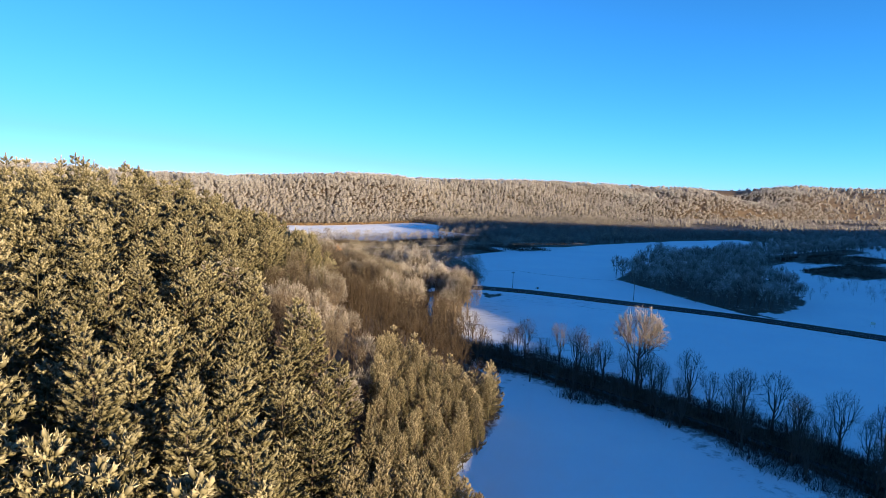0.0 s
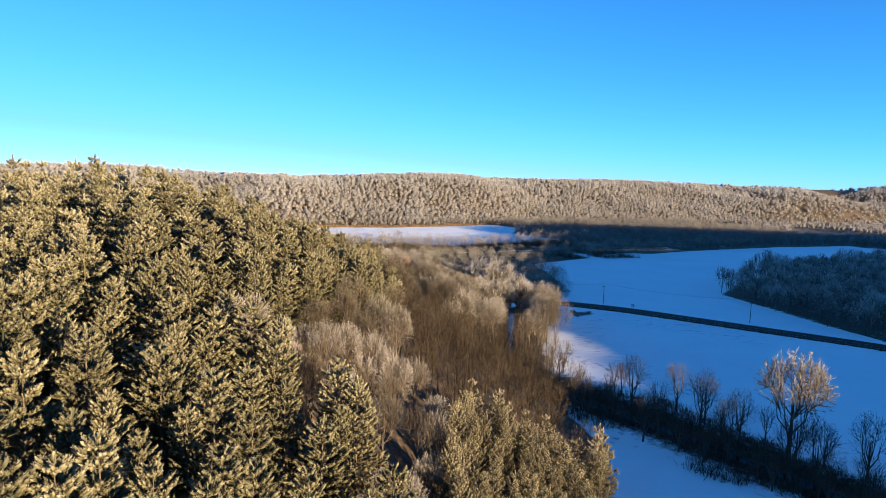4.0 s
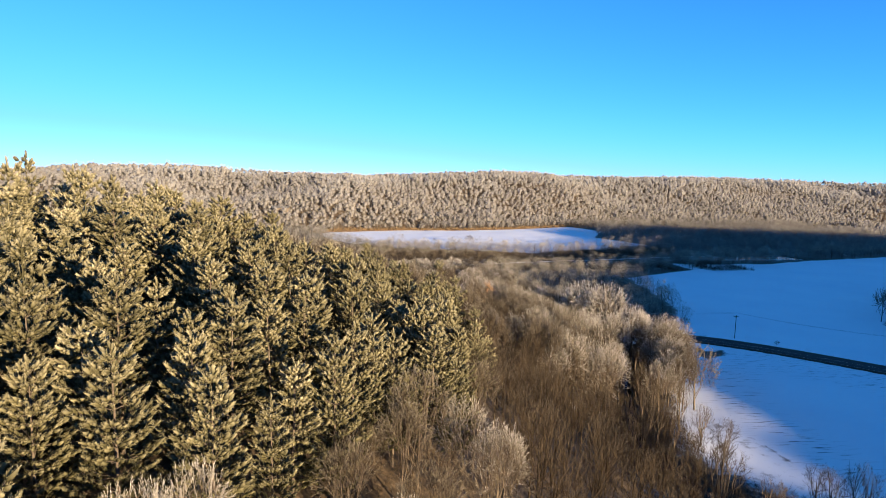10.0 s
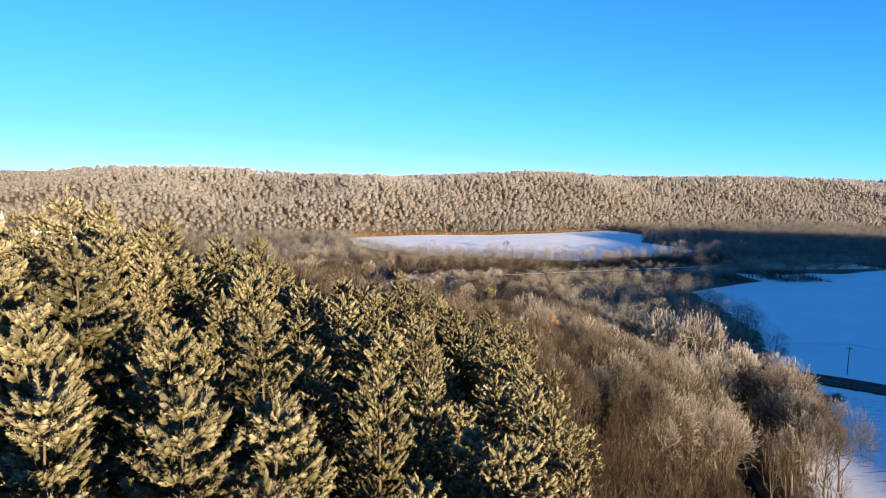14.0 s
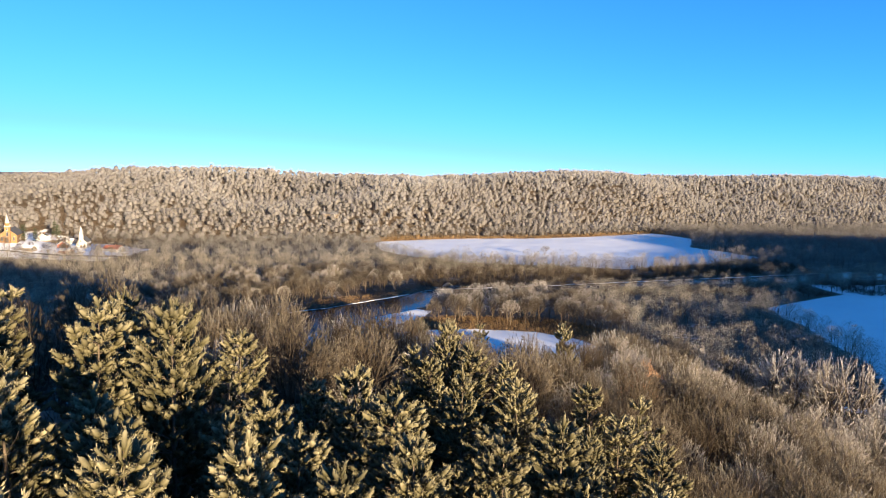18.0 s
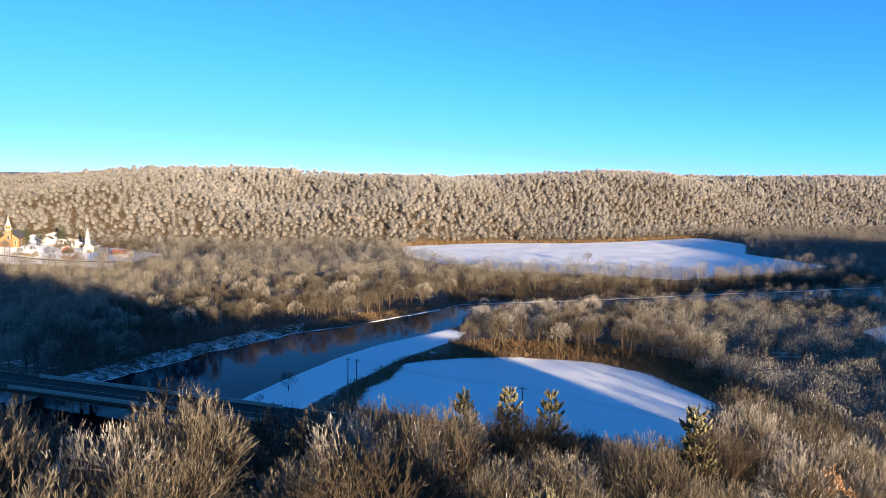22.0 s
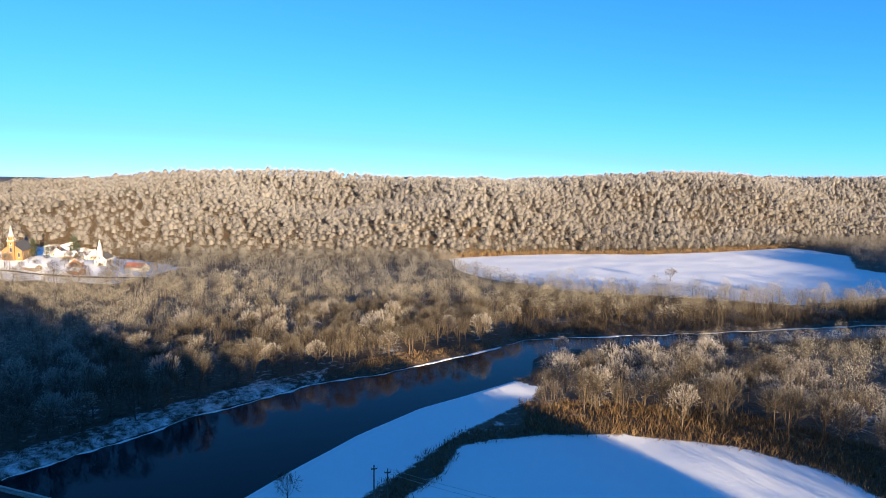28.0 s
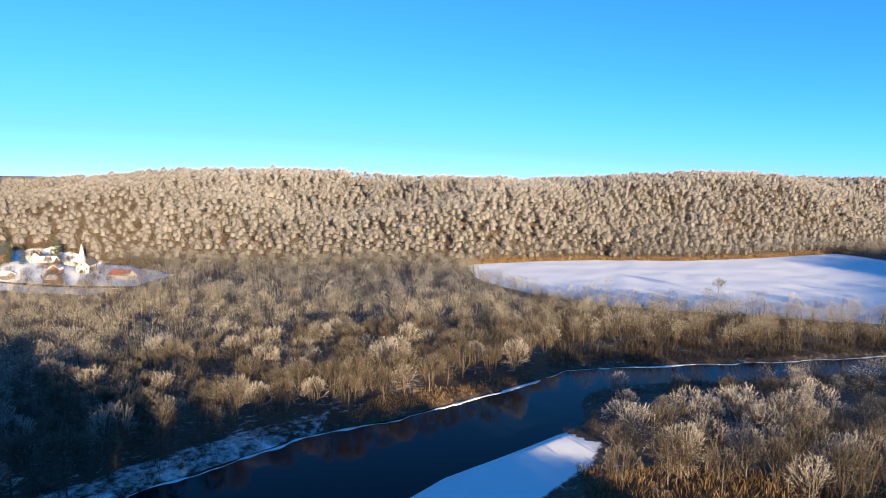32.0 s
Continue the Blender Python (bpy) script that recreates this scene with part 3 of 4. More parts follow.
def domed_parts(seed, height=13.0, spread=4.6, limbs=7, branches=5, sprays=6, fine=14, width=0.028, length=0.42, stem=0.17, rime=0.5, low=0.22):
    """Trunk and limbs, and a domed crown of fine sprays, of a bare broad-leaved tree: each limb forks into branches, each branch into sprays."""
    rng = np.random.RandomState(seed)
    c = np.array([0, 0, height * (0.5 + low / 2)])
    rad = np.array([spread, spread, height * (0.5 - low / 2)])
    bend = rng.normal(0, 0.4, 2)
    axis = lambda f: np.array([bend[0] * f, bend[1] * f, height * f])
    wood = [tube([axis(f) for f in (-0.06, 0.15, 0.4, 0.6)], (stem * 1.3, stem, stem * 0.6, 0.04), 6)]
    starts, ends, frost = [], [], []
    S0, S1 = [], []
    for k in range(limbs):
        az, up = k * 2.4 + rng.normal(0, 0.2), -0.05 + 0.95 * (k + 0.5) / limbs
        d = unit(np.array([math.cos(az) * math.sqrt(1 - min(up, 0.9) ** 2), math.sin(az) * math.sqrt(1 - min(up, 0.9) ** 2), up]))
        a, b = axis(rng.uniform(0.10, 0.40)), c + d * rad * rng.uniform(0.42, 0.6)
        m = (a + b) / 2 + np.array([0, 0, -0.06 * height]) + d * (spread * 0.12, spread * 0.12, 0)
        wood.append(tube([a, m, b], (stem * 0.5, stem * 0.32, 0.035), 4))
        for j in range(branches):
            t = rng.uniform(0.35, 1.0)
            p = a * (1 - t) ** 2 + 2 * m * t * (1 - t) + b * t * t
            e = unit(d + rng.normal(0, 0.5, 3))
            q = c + e * rad * rng.uniform(0.68, 0.86)
            wood.append(tube([p, (p + q) / 2 + np.array([0, 0, -0.2]), q], (stem * 0.2, stem * 0.13, 0.015), 3))
            for i in range(sprays):
                t = rng.uniform(0.25, 1.0)
                g = unit(e + rng.normal(0, 0.36, 3) + (0, 0, 0.3))
                S0.append(p + (q - p) * t), S1.append(c + g * rad * rng.uniform(0.84, 1.06))
    S0, S1 = np.array(S0), np.array(S1)
    way = S1 - S0
    far = np.linalg.norm(way, axis=1)
    pieces = [blades(S0, way / far[:, None], far, np.full(len(S0), width * 1.5), rng)]
    n = len(S0) * fine
    k = np.repeat(np.arange(len(S0)), fine)
    t = rng.uniform(0.15, 1.0, n) ** 0.7
    start = S0[k] + way[k] * t[:, None] + rng.normal(0, 0.03, (n, 3))
    out = unit(unit((start - c) / rad) * 0.55 + way[k] / far[k][:, None] * 0.6 + rng.normal(0, 0.36, (n, 3)) + (0, 0, 0.2))
    pieces.append(blades(start, out, rng.uniform(0.5, 1.3, n) * length, width * rng.uniform(0.7, 1.2, n), rng))
    rim = np.clip((np.linalg.norm((start - c) / rad, axis=1) - 0.45) * 1.9, 0.05, 1) * rng.uniform(0.5, 1.0, n)
    V, T = join(pieces)
    fr = np.concatenate([np.tile([0.0, 0.0, 0.4], len(S0)), np.stack([rim * 0.45, rim * 0.45, rim], 1).ravel()]) * rime
    return join(wood), (V, T, fr)


def crown_blob(seed, height=11.0, spread=5.8, n=84, width=0.62, length=1.4, low=0.05, lobe=6, limbs=0):
    """A distant leafless crown on a thin stem: loose blades in an uneven round."""
    rng = np.random.RandomState(seed)
    lobes = unit(rng.normal(size=(lobe, 3)) + (0, 0, 0.5)) * rng.uniform(0.4, 0.65, (lobe, 1))
    d = unit(rng.normal(size=(n, 3)) + (0, 0, 0.35))
    r = rng.uniform(0.3, 1.0, n) ** 0.5
    c = np.array([0, 0, height * (0.5 + low / 2)])
    P = c + (d * r[:, None] * 0.55 + lobes[rng.randint(0, lobe, n)]) * (spread * 0.9, spread * 0.9, height * (0.46 - low / 2))
    W = unit(d + rng.normal(0, 0.45, (n, 3)) + (0, 0, 0.6))
    V, T = blades(P, W, rng.uniform(0.6, 1.1, n) * length, rng.uniform(0.6, 1.3, n) * width, rng)
    st = [tube([(0, 0, -1), (0.2, 0, height * 0.6)], (0.16, 0.05), 3)]
    for k in range(limbs):
        st.append(tube([(0, 0, height * 0.2), c + lobes[k] * (spread, spread, height * 0.4)], (0.09, 0.02), 3))
    st = join(st)
    # Frosted tops; the fall-off below also paints the crown's shading.
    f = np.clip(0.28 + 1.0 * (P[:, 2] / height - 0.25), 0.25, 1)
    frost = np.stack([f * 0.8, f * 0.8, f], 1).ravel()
    V2, T2 = join([(V, T), st])
    return V2, T2, np.concatenate([frost, np.full(len(st[0]), 0.1)])


def soft_crown(seed, height=10.0, spread=4.8, n=190, width=0.30, length=0.72):
    """A distant frosted crown: an uneven dome of fine twigs round a solid core, on a stem; its shading is partly
    painted.
    """
    rng = np.random.RandomState(seed)
    c = np.array([0, 0, height * 0.42])
    bumps = unit(rng.normal(size=(6, 3)) + (0, 0, 0.6))
    d = unit(rng.normal(size=(n, 3)) + (0, 0, 0.65))
    swell = lambda w: 0.68 + 0.5 * np.max(np.clip((w @ bumps.T - 0.6) / 0.4, 0, 1), axis=1)
    r = swell(d) * rng.uniform(0.35, 1.0, n) ** 0.35
    P = c + d * r[:, None] * (spread, spread, height * 0.55)
    tw = blades(P, unit(d * 0.8 + rng.normal(0, 0.55, (n, 3)) + (0, 0, 0.35)), rng.uniform(0.5, 1.3, n) * length, rng.uniform(0.6, 1.3, n) * width, rng)
    # An added dim core that blocks the sun and gives the crown a dark side.
    ang = np.arange(5) * 2 * np.pi / 5 + rng.rand()
    D = np.concatenate([[unit(np.array([math.cos(a), math.sin(a), h])) for a in ang] for h in (-0.3, 0.8)] + [[np.array([0.0, 0.0, 1.0])]])
    heart = c + D * (0.62 * swell(D))[:, None] * (spread, spread, height * 0.55)
    ht = [q for j in range(5) for q in ((j, (j + 1) % 5, 5 + (j + 1) % 5), (j, 5 + (j + 1) % 5, 5 + j), (5 + j, 5 + (j + 1) % 5, 10))]
    st = tube([(0, 0, -1), (0.2, 0, height * 0.5)], (0.18, 0.08), 3)
    V, T = join([tw, (heart, np.array(ht)), st])
    # Frost grows outward and upward, painting a shaded inside and underside.
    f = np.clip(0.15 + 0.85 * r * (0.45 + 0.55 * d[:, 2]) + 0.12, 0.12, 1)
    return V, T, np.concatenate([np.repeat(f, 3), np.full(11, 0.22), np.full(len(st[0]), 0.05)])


def tree_kind(name, build, seeds, mat, **kw):
    """Shared meshes of a kind: a trunk and a crown for each seed."""
    out = []
    for s in seeds:
        (wv, wt), (cv, ct, fr) = build(s, **kw)
        out.append((mesh_np(name + "_trunk", wv, wt, [M_BARK], {"frost": np.full(len(wv), 0.2)}),
                    mesh_np(name + "_crown", cv, ct, [mat], {"frost": fr, "tint": np.full(len(cv), 0.5)})))
    return out


def plant(name, kind, x, y, z, scale, turn, label, category, group=""):
    """One tree as a thing with a trunk and a crown."""
    e = new(name)
    e.matrix_basis = Matrix.LocRotScale((x, y, z), Euler((0, 0, turn)), (scale[0], scale[0], scale[1]))
    tagged(e, label, category, group)
    for n, me in zip(("trunk", "crown"), kind):
        new(n, me).parent = e
    return e


def scatter(x0, x1, y0, y1, step, rng, jitter=0.42):
    gx, gy = np.meshgrid(np.arange(x0, x1, step), np.arange(y0, y1, step))
    gx = gx + (np.arange(gx.shape[0]) % 2)[:, None] * step / 2
    x, y = gx.ravel(), gy.ravel()
    return x + rng.uniform(-jitter, jitter, x.shape) * step, y + rng.uniform(-jitter, jitter, x.shape) * step


def wood_stuff(name, templates, x, y, size, frost, rng, mat, label, category, squash=0.15):
    """Many trees that nobody could count, joined into one mesh."""
    z = ground_z(x, y)
    VV, TT, FF, NN, n0 = [], [], [], [], 0
    which = rng.randint(0, len(templates), len(x))
    ang = rng.uniform(0, 2 * np.pi, len(x))
    for k, (v, t, fr) in enumerate(templates):
        s = np.nonzero(which == k)[0]
        if not len(s):
            continue
        ca, sa = np.cos(ang[s])[:, None], np.sin(ang[s])[:, None]
        sc = size[s][:, None]
        hz = sc * rng.uniform(1 - squash, 1 + squash, (len(s), 1))
        X = (v[None, :, 0] * ca - v[None, :, 1] * sa) * sc + x[s][:, None]
        Y = (v[None, :, 0] * sa + v[None, :, 1] * ca) * sc + y[s][:, None]
        Z = v[None, :, 2] * hz + z[s][:, None]
        VV.append(np.stack([X, Y, Z], 2).reshape(-1, 3))
        TT.append((t[None] + (np.arange(len(s)) * len(v))[:, None, None]).reshape(-1, 3) + n0)
        FF.append((fr[None] * frost[s][:, None]).ravel())
        NN.append(np.repeat(rng.rand(len(s)), len(v)))
        n0 += len(s) * len(v)
    me = mesh_np(name, np.concatenate(VV), np.concatenate(TT), [mat], {"frost": np.concatenate(FF), "tint": np.concatenate(NN)})
    return tagged(new(name, me), label, category, kind="stuff")


def flat(parts):
    (wv, wt), (cv, ct, fr) = parts
    v, t = join([(cv, ct), (wv, wt)])
    return v, t, np.concatenate([fr, np.full(len(wv), 0.1)])


rng = np.random.RandomState(7)
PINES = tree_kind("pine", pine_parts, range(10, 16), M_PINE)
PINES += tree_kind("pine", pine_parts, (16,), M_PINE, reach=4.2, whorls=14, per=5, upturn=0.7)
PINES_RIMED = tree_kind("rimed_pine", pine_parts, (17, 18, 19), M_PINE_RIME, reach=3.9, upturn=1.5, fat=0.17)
WHITE = tree_kind("white_tree", domed_parts, (48,), M_RIME, height=24.0, spread=7.2, limbs=9, sprays=7, fine=20, width=0.13, length=0.6, stem=0.42, rime=1.25)
BANK = tree_kind("bank_tree", domed_parts, range(120, 124), M_TWIG, height=13.0, spread=5.2, branches=4, sprays=6, fine=22, width=0.05, length=0.5, rime=1.05, low=0.12)
BANK_WHITE = tree_kind("white_bank_tree", domed_parts, range(124, 128), M_RIME, height=13.5, spread=5.2, branches=4, sprays=6, fine=22, width=0.056, length=0.5, stem=0.24, rime=1.05, low=0.12)
SPRUCES = tree_kind("spruce", pine_parts, (20, 21), M_SPRUCE, height=17.0, reach=3.2, whorls=16, per=6, low=0.04, needles=14, tufts=1.2, upturn=0.2)
BARE = tree_kind("bare_tree", domed_parts, range(30, 38), M_TWIG, height=15.0, spread=4.9, sprays=7, fine=26, length=0.42, width=0.042, rime=0.9, low=0.2)
BROWN = tree_kind("brown_tree", domed_parts, range(38, 41), M_TWIG, height=15.0, spread=4.9, sprays=7, fine=22, length=0.42, width=0.042, rime=0.3, low=0.18)
FROSTED = tree_kind("frosted_tree", domed_parts, range(44, 48), M_RIME, height=14.0, spread=4.6, sprays=7, fine=22, length=0.40, width=0.046, stem=0.26, rime=0.95, low=0.12)
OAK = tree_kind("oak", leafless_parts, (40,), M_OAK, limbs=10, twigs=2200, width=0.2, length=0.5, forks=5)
OPEN = tree_kind("open_tree", domed_parts, range(50, 54), M_TWIG, height=17.0, spread=4.8, limbs=7, branches=4, sprays=5, fine=8, width=0.05, length=0.8, stem=0.34, rime=0.5)
PINE_MID = [flat(pine_parts(s, whorls=10, per=5, tufts=1.5, size=0.30, width=0.09, needles=16, fat=0.2)) for s in (56, 57, 58)]
PINE_FAR = [flat(pine_parts(s, whorls=8, per=5, tufts=1.0, size=0.42, width=0.16, needles=9, fat=0.28)) for s in (60, 61, 62, 63)]
RIMED = [flat(domed_parts(s, height=14.0, limbs=6, branches=3, sprays=4, fine=8, width=0.15, length=0.9, rime=1.2)) for s in (110, 111, 112)]
BARE_NEAR = [flat(domed_parts(s, height=14.0, limbs=6, branches=3, sprays=5, fine=18, width=0.055, length=0.42, rime=0.6, low=0.1)) for s in (64, 65, 66, 67)]
BARE_MID = [crown_blob(s, height=14, spread=5.4, n=460, width=0.125, length=0.7, low=0.08, lobe=10, limbs=4) for s in range(70, 77)]
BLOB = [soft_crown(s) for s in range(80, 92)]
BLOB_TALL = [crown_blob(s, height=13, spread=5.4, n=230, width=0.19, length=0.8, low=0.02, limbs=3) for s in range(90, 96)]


def pine_zone(x, y):
    """How far pines stand in for broad-leaved trees on the bluff, 0 to 1."""
    edge = np.interp(y, [90, 104, 123, 140, 147, 156, 166, 176], [40, 18, 14, 9, 3, -7, -19, -36])
    front = np.interp(x, [-60, -40, -10, 0, 8, 20], [158, 170, 172, 177, 196, 206])
    p = np.where((y < 176) & (x < edge), 0.97, 0.0)
    p = np.where((y >= front) & (y < 300) & (x < 24 + (y - 200) * 0.12) & ((y < 278) | (x > 2)), 0.97, p)
    p = np.where((y >= 215) & (y < 300) & (x >= 24 + (y - 200) * 0.12) & (x < 40), 0.12, p)
    p = np.where((x < -70), 0.55, p)
    p = np.where((x < -40) & (y > 275), 0.25, p)
    p = np.where(y > 300, 0.0, p)
    return p * np.where((vnoise(x, y, 22, 21) > 0.22) | (x > -45), 1.0, 0.5)


# the bluff
def on_bluff(x, y):
    return (hills(x, y) > 1.2) & (x < foot(y) - 1) & (line_dist(ROAD, x, y)[0] > 12) & (signed(RIVER, x, y) > 6) & (line_dist(CREEK, x, y)[0] > 8)


def plantation(x, y):
    """The dense planted rows of smaller pines along the field."""
    return (y < 178) & (x > np.interp(y, [60, 100, 118, 136, 178], [-10, 6, 16, 19, 36]))


x, y = scatter(-175, 102, 10, 424, 6.6, rng)
ok = on_bluff(x, y) & ~plantation(x, y)
x, y = x[ok], y[ok]
is_pine = rng.rand(len(x)) < pine_zone(x, y)
px, py = scatter(-14, 90, 55, 180, 4.4, rng)
ok = on_bluff(px, py) & plantation(px, py)
size = np.concatenate([rng.uniform(0.78, 1.10, len(x)), rng.uniform(0.62, 0.82, ok.sum())])
x, y = np.concatenate([x, px[ok]]), np.concatenate([y, py[ok]])
is_pine = np.concatenate([is_pine, np.ones(ok.sum(), bool)])
bx, by = scatter(-175, 102, 120, 424, 6.9, rng)
ok = on_bluff(bx, by) & (pine_zone(bx, by) < 0.3) & ~plantation(bx, by) & ((by > 215) | (bx < 35) | (rng.rand(len(bx)) < 0.6))
keep = is_pine | ((pine_zone(x, y) >= 0.3) & (rng.rand(len(x)) < 0.12))
x, y, size, is_pine = (np.concatenate([a[keep], b]) for a, b in ((x, bx[ok]), (y, by[ok]), (size, rng.uniform(0.75, 1.15, ok.sum())), (is_pine, np.zeros(ok.sum(), bool))))
zz = ground_z(x, y)
lane = np.hypot(np.maximum(np.abs(x - 2) - 6, 0), 0)


def nearest(mask, far, count):
    """The trees of a kind closest to the line of flight."""
    k = np.nonzero(mask)[0]
    return k[np.argsort(far[k], kind="stable")[:count]]


pines = nearest(is_pine & (y > 74) & (y < 400) & ~plantation(x, y), lane, 200)
rimed = nearest(is_pine & plantation(x, y), np.hypot(x - 28, y - 130), 96)
pines = np.concatenate([pines, rimed])
for k in pines:
    s = size[k]
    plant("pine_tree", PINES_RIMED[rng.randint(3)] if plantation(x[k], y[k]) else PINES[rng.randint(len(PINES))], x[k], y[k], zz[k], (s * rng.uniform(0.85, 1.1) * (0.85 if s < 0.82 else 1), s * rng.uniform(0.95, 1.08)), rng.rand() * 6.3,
          "white pine with frosted upswept branches on the bluff", "pine tree", "pines on the bluff")
f = is_pine.copy()
f[pines] = False
beside = f & (lane < 75) & (y > 90)
f &= ~beside
rows = beside & plantation(x, y)
beside &= ~rows
wood_stuff("pine_plantation", PINE_MID, x[rows], y[rows], size[rows], rng.uniform(0.9, 1.4, rows.sum()), rng, M_PINE_RIME, "planted pines thick with rime beside the field", "pine wood")
wood_stuff("pine_stand", PINE_MID, x[beside], y[beside], size[beside], rng.uniform(1.1, 1.6, beside.sum()), rng, M_PINE, "frosted pine stand on the bluff's shoulder", "pine wood")
wood_stuff("pine_wood", PINE_FAR, x[f], y[f], size[f], rng.uniform(0.8, 1.15, f.sum()), rng, M_PINE, "frosted pine wood on the upper bluff", "pine wood")
brow = lambda px, py, pz, tall: max(0.0, min(1.0, (69 - 0.50 * math.hypot(px - 2, py - 288) - pz) / tall)) if py > 325 and px - 2 < 0.62 * (py - 288) else 1.0
bare = nearest(~is_pine & (y > 130), lane + np.where(y > 285, 0, 30), 300)
for k in bare:
    s = rng.uniform(0.85, 1.3) * float(np.interp(y[k], [180, 215, 340, 395], [0.75, 1.0, 1.0, 0.55 if x[k] < 0 else 0.8]))
    s *= brow(x[k], y[k], zz[k], 15 * s)
    if s < 0.25:
        continue
    plant("bare_tree", FROSTED[rng.randint(4)] if rng.rand() < (0.17 if y[k] > 218 else 0.38) else BROWN[rng.randint(3)] if rng.rand() < 0.22 else BARE[rng.randint(len(BARE))], x[k], y[k], zz[k], (s * 0.9, s), rng.rand() * 6.3,
          "leafless brown tree with rime on its twigs on the slope", "tree", "bare trees on the bluff")
f = ~is_pine
f[bare] = False
wood_stuff("bluff_wood", BARE_NEAR, x[f], y[f], rng.uniform(0.8, 1.1, f.sum()), rng.uniform(0.4, 0.9, f.sum()) * np.where(y[f] < 218, 0.8, 1.0), rng, M_TWIG, "leafless brown wood on the hillside", "wood")
for px, py, top in ((36.9, 342, 44), (14.9, 355, 41.6), (8, 352, 42), (22, 361, 39)):
    pz = float(ground_z(px, py))
    s = (top - pz) / 20
    plant("pine_tree", PINES[rng.randint(len(PINES))], px, py, pz, (s * 0.8, s), rng.rand() * 6.3, "slender young pine among bare trees on the slope", "pine tree", "pines on the bluff")
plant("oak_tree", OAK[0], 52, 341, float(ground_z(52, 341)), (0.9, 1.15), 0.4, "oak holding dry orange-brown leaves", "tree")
FOOT = [(60, 290), (112, 296), (120, 330), (146, 352), (150, 374), (100, 388), (60, 398), (14, 408), (14, 380), (60, 340)]
x, y = scatter(10, 160, 285, 412, 5.0, rng)
ok = inside(FOOT, x, y) & (0.85 * x + 0.53 * y < 293) & (line_dist(CREEK, x, y)[0] > 7) & (line_dist(ROAD, x, y)[0] > 9) & (hills(x, y) < 16)
x, y = x[ok], y[ok]
for k in range(len(x)):
    s = rng.uniform(1.05, 1.55)
    s *= brow(x[k], y[k], float(ground_z(x[k], y[k])), 15 * s)
    if s < 0.25:
        continue
    plant("tall_tree", (FROSTED if rng.rand() < (0.65 if x[k] > 78 else 0.3) else BARE)[rng.randint(4)], x[k], y[k], float(ground_z(x[k], y[k])), (s, s), rng.rand() * 6.3,
          "tall leafless frosty tree at the foot of the bluff", "tree", "tall trees at the foot of the bluff")

x, y = scatter(-100, 40, 385, 440, 5.2, rng)
d, a = line_dist(ROAD, x, y)
ok = (y < 434 - 0.24 * (x + 42)) & (d > 10) & (d < 36) & (signed(RIVER, x, y) > 5) & (rng.rand(len(x)) < 0.85)
for px, py in zip(x[ok], y[ok]):
    s = rng.uniform(0.42, 0.68)
    plant("roadside_tree", (BROWN if rng.rand() < 0.4 else BARE)[rng.randint(3)], px, py, float(ground_z(px, py)), (s, s), rng.rand() * 6.3, "small leafless tree below the road", "tree", "small trees below the road")

# flood plain woods
x, y = scatter(-520, 760, 400, 1130, 7.6, rng)
r = signed(RIVER, x, y)
ok = (r > 7) & (hills(x, y) < 8) & (line_dist(ROAD, x, y)[0] > 13) & (y < ridge_foot(x) + 10)
for fld, gap in ((FIELD_Q, 10), (FIELD_N, 2), (FIELD_FAR, 2)):
    ok &= signed(fld, x, y) > gap
ok &= ~inside(VILLAGE, x, y) | (rng.rand(len(x)) < 0.05)
bar = signed(BAR, x, y) < 5
south = (x > -70) & (x < 92) & (y < 505)
ok &= ~bar & ~south & ~((x > 250) & (y < 560) & (x < 900))
ok &= (vnoise(x, y, 30, 31) > 0.16) & ~((x < -110) & (y < 470))
arm = (x > 18) & (x < 270) & (y < 640) & (line_dist(RIGHT_BANK[:8], x, y)[0] < 48)
ok &= ~arm | (rng.rand(len(x)) < 0.6)
x, y, arm = x[ok], y[ok], arm[ok]
low = np.where(arm, 0.75, 1.0)
zz = ground_z(x, y)
close = np.zeros(len(x), bool)
close[nearest((y > 480) & ~((x > 22) & (x < 75) & (y > 578) & (y < 640)) & (x > -150) & (x < 160), np.hypot(x + 20, y - 520), 300)] = True
for k in np.nonzero(close)[0]:
    s = rng.uniform(0.75, 1.15) * low[k]
    plant("riverside_tree", (BANK_WHITE if rng.rand() < (0.55 if y[k] < 605 and x[k] > 10 else 0.25) else BANK)[rng.randint(4)], x[k], y[k], zz[k], (s, s), rng.rand() * 6.3,
          "leafless rime-covered tree on the river bank", "tree", "bare trees by the river")
ok = ~((x > 22) & (x < 75) & (y > 578) & (y < 640)) | close
mid = ~close & (y < 700) & ok
wood_stuff("river_wood", BARE_MID, x[mid], y[mid], rng.uniform(0.75, 1.15, mid.sum()) * low[mid], rng.uniform(0.75, 1.5, mid.sum()), rng, M_TWIG, "leafless frosty wood on the flood plain", "wood")
far = ~close & (y >= 700) & (x < 240)
east = ~close & (x >= 240)
mid &= ~east
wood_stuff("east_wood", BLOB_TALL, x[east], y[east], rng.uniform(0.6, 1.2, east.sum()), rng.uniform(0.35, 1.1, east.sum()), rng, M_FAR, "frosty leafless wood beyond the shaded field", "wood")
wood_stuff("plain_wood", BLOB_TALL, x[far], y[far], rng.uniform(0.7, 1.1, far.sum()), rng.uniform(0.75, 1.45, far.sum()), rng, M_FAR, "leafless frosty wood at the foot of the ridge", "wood")

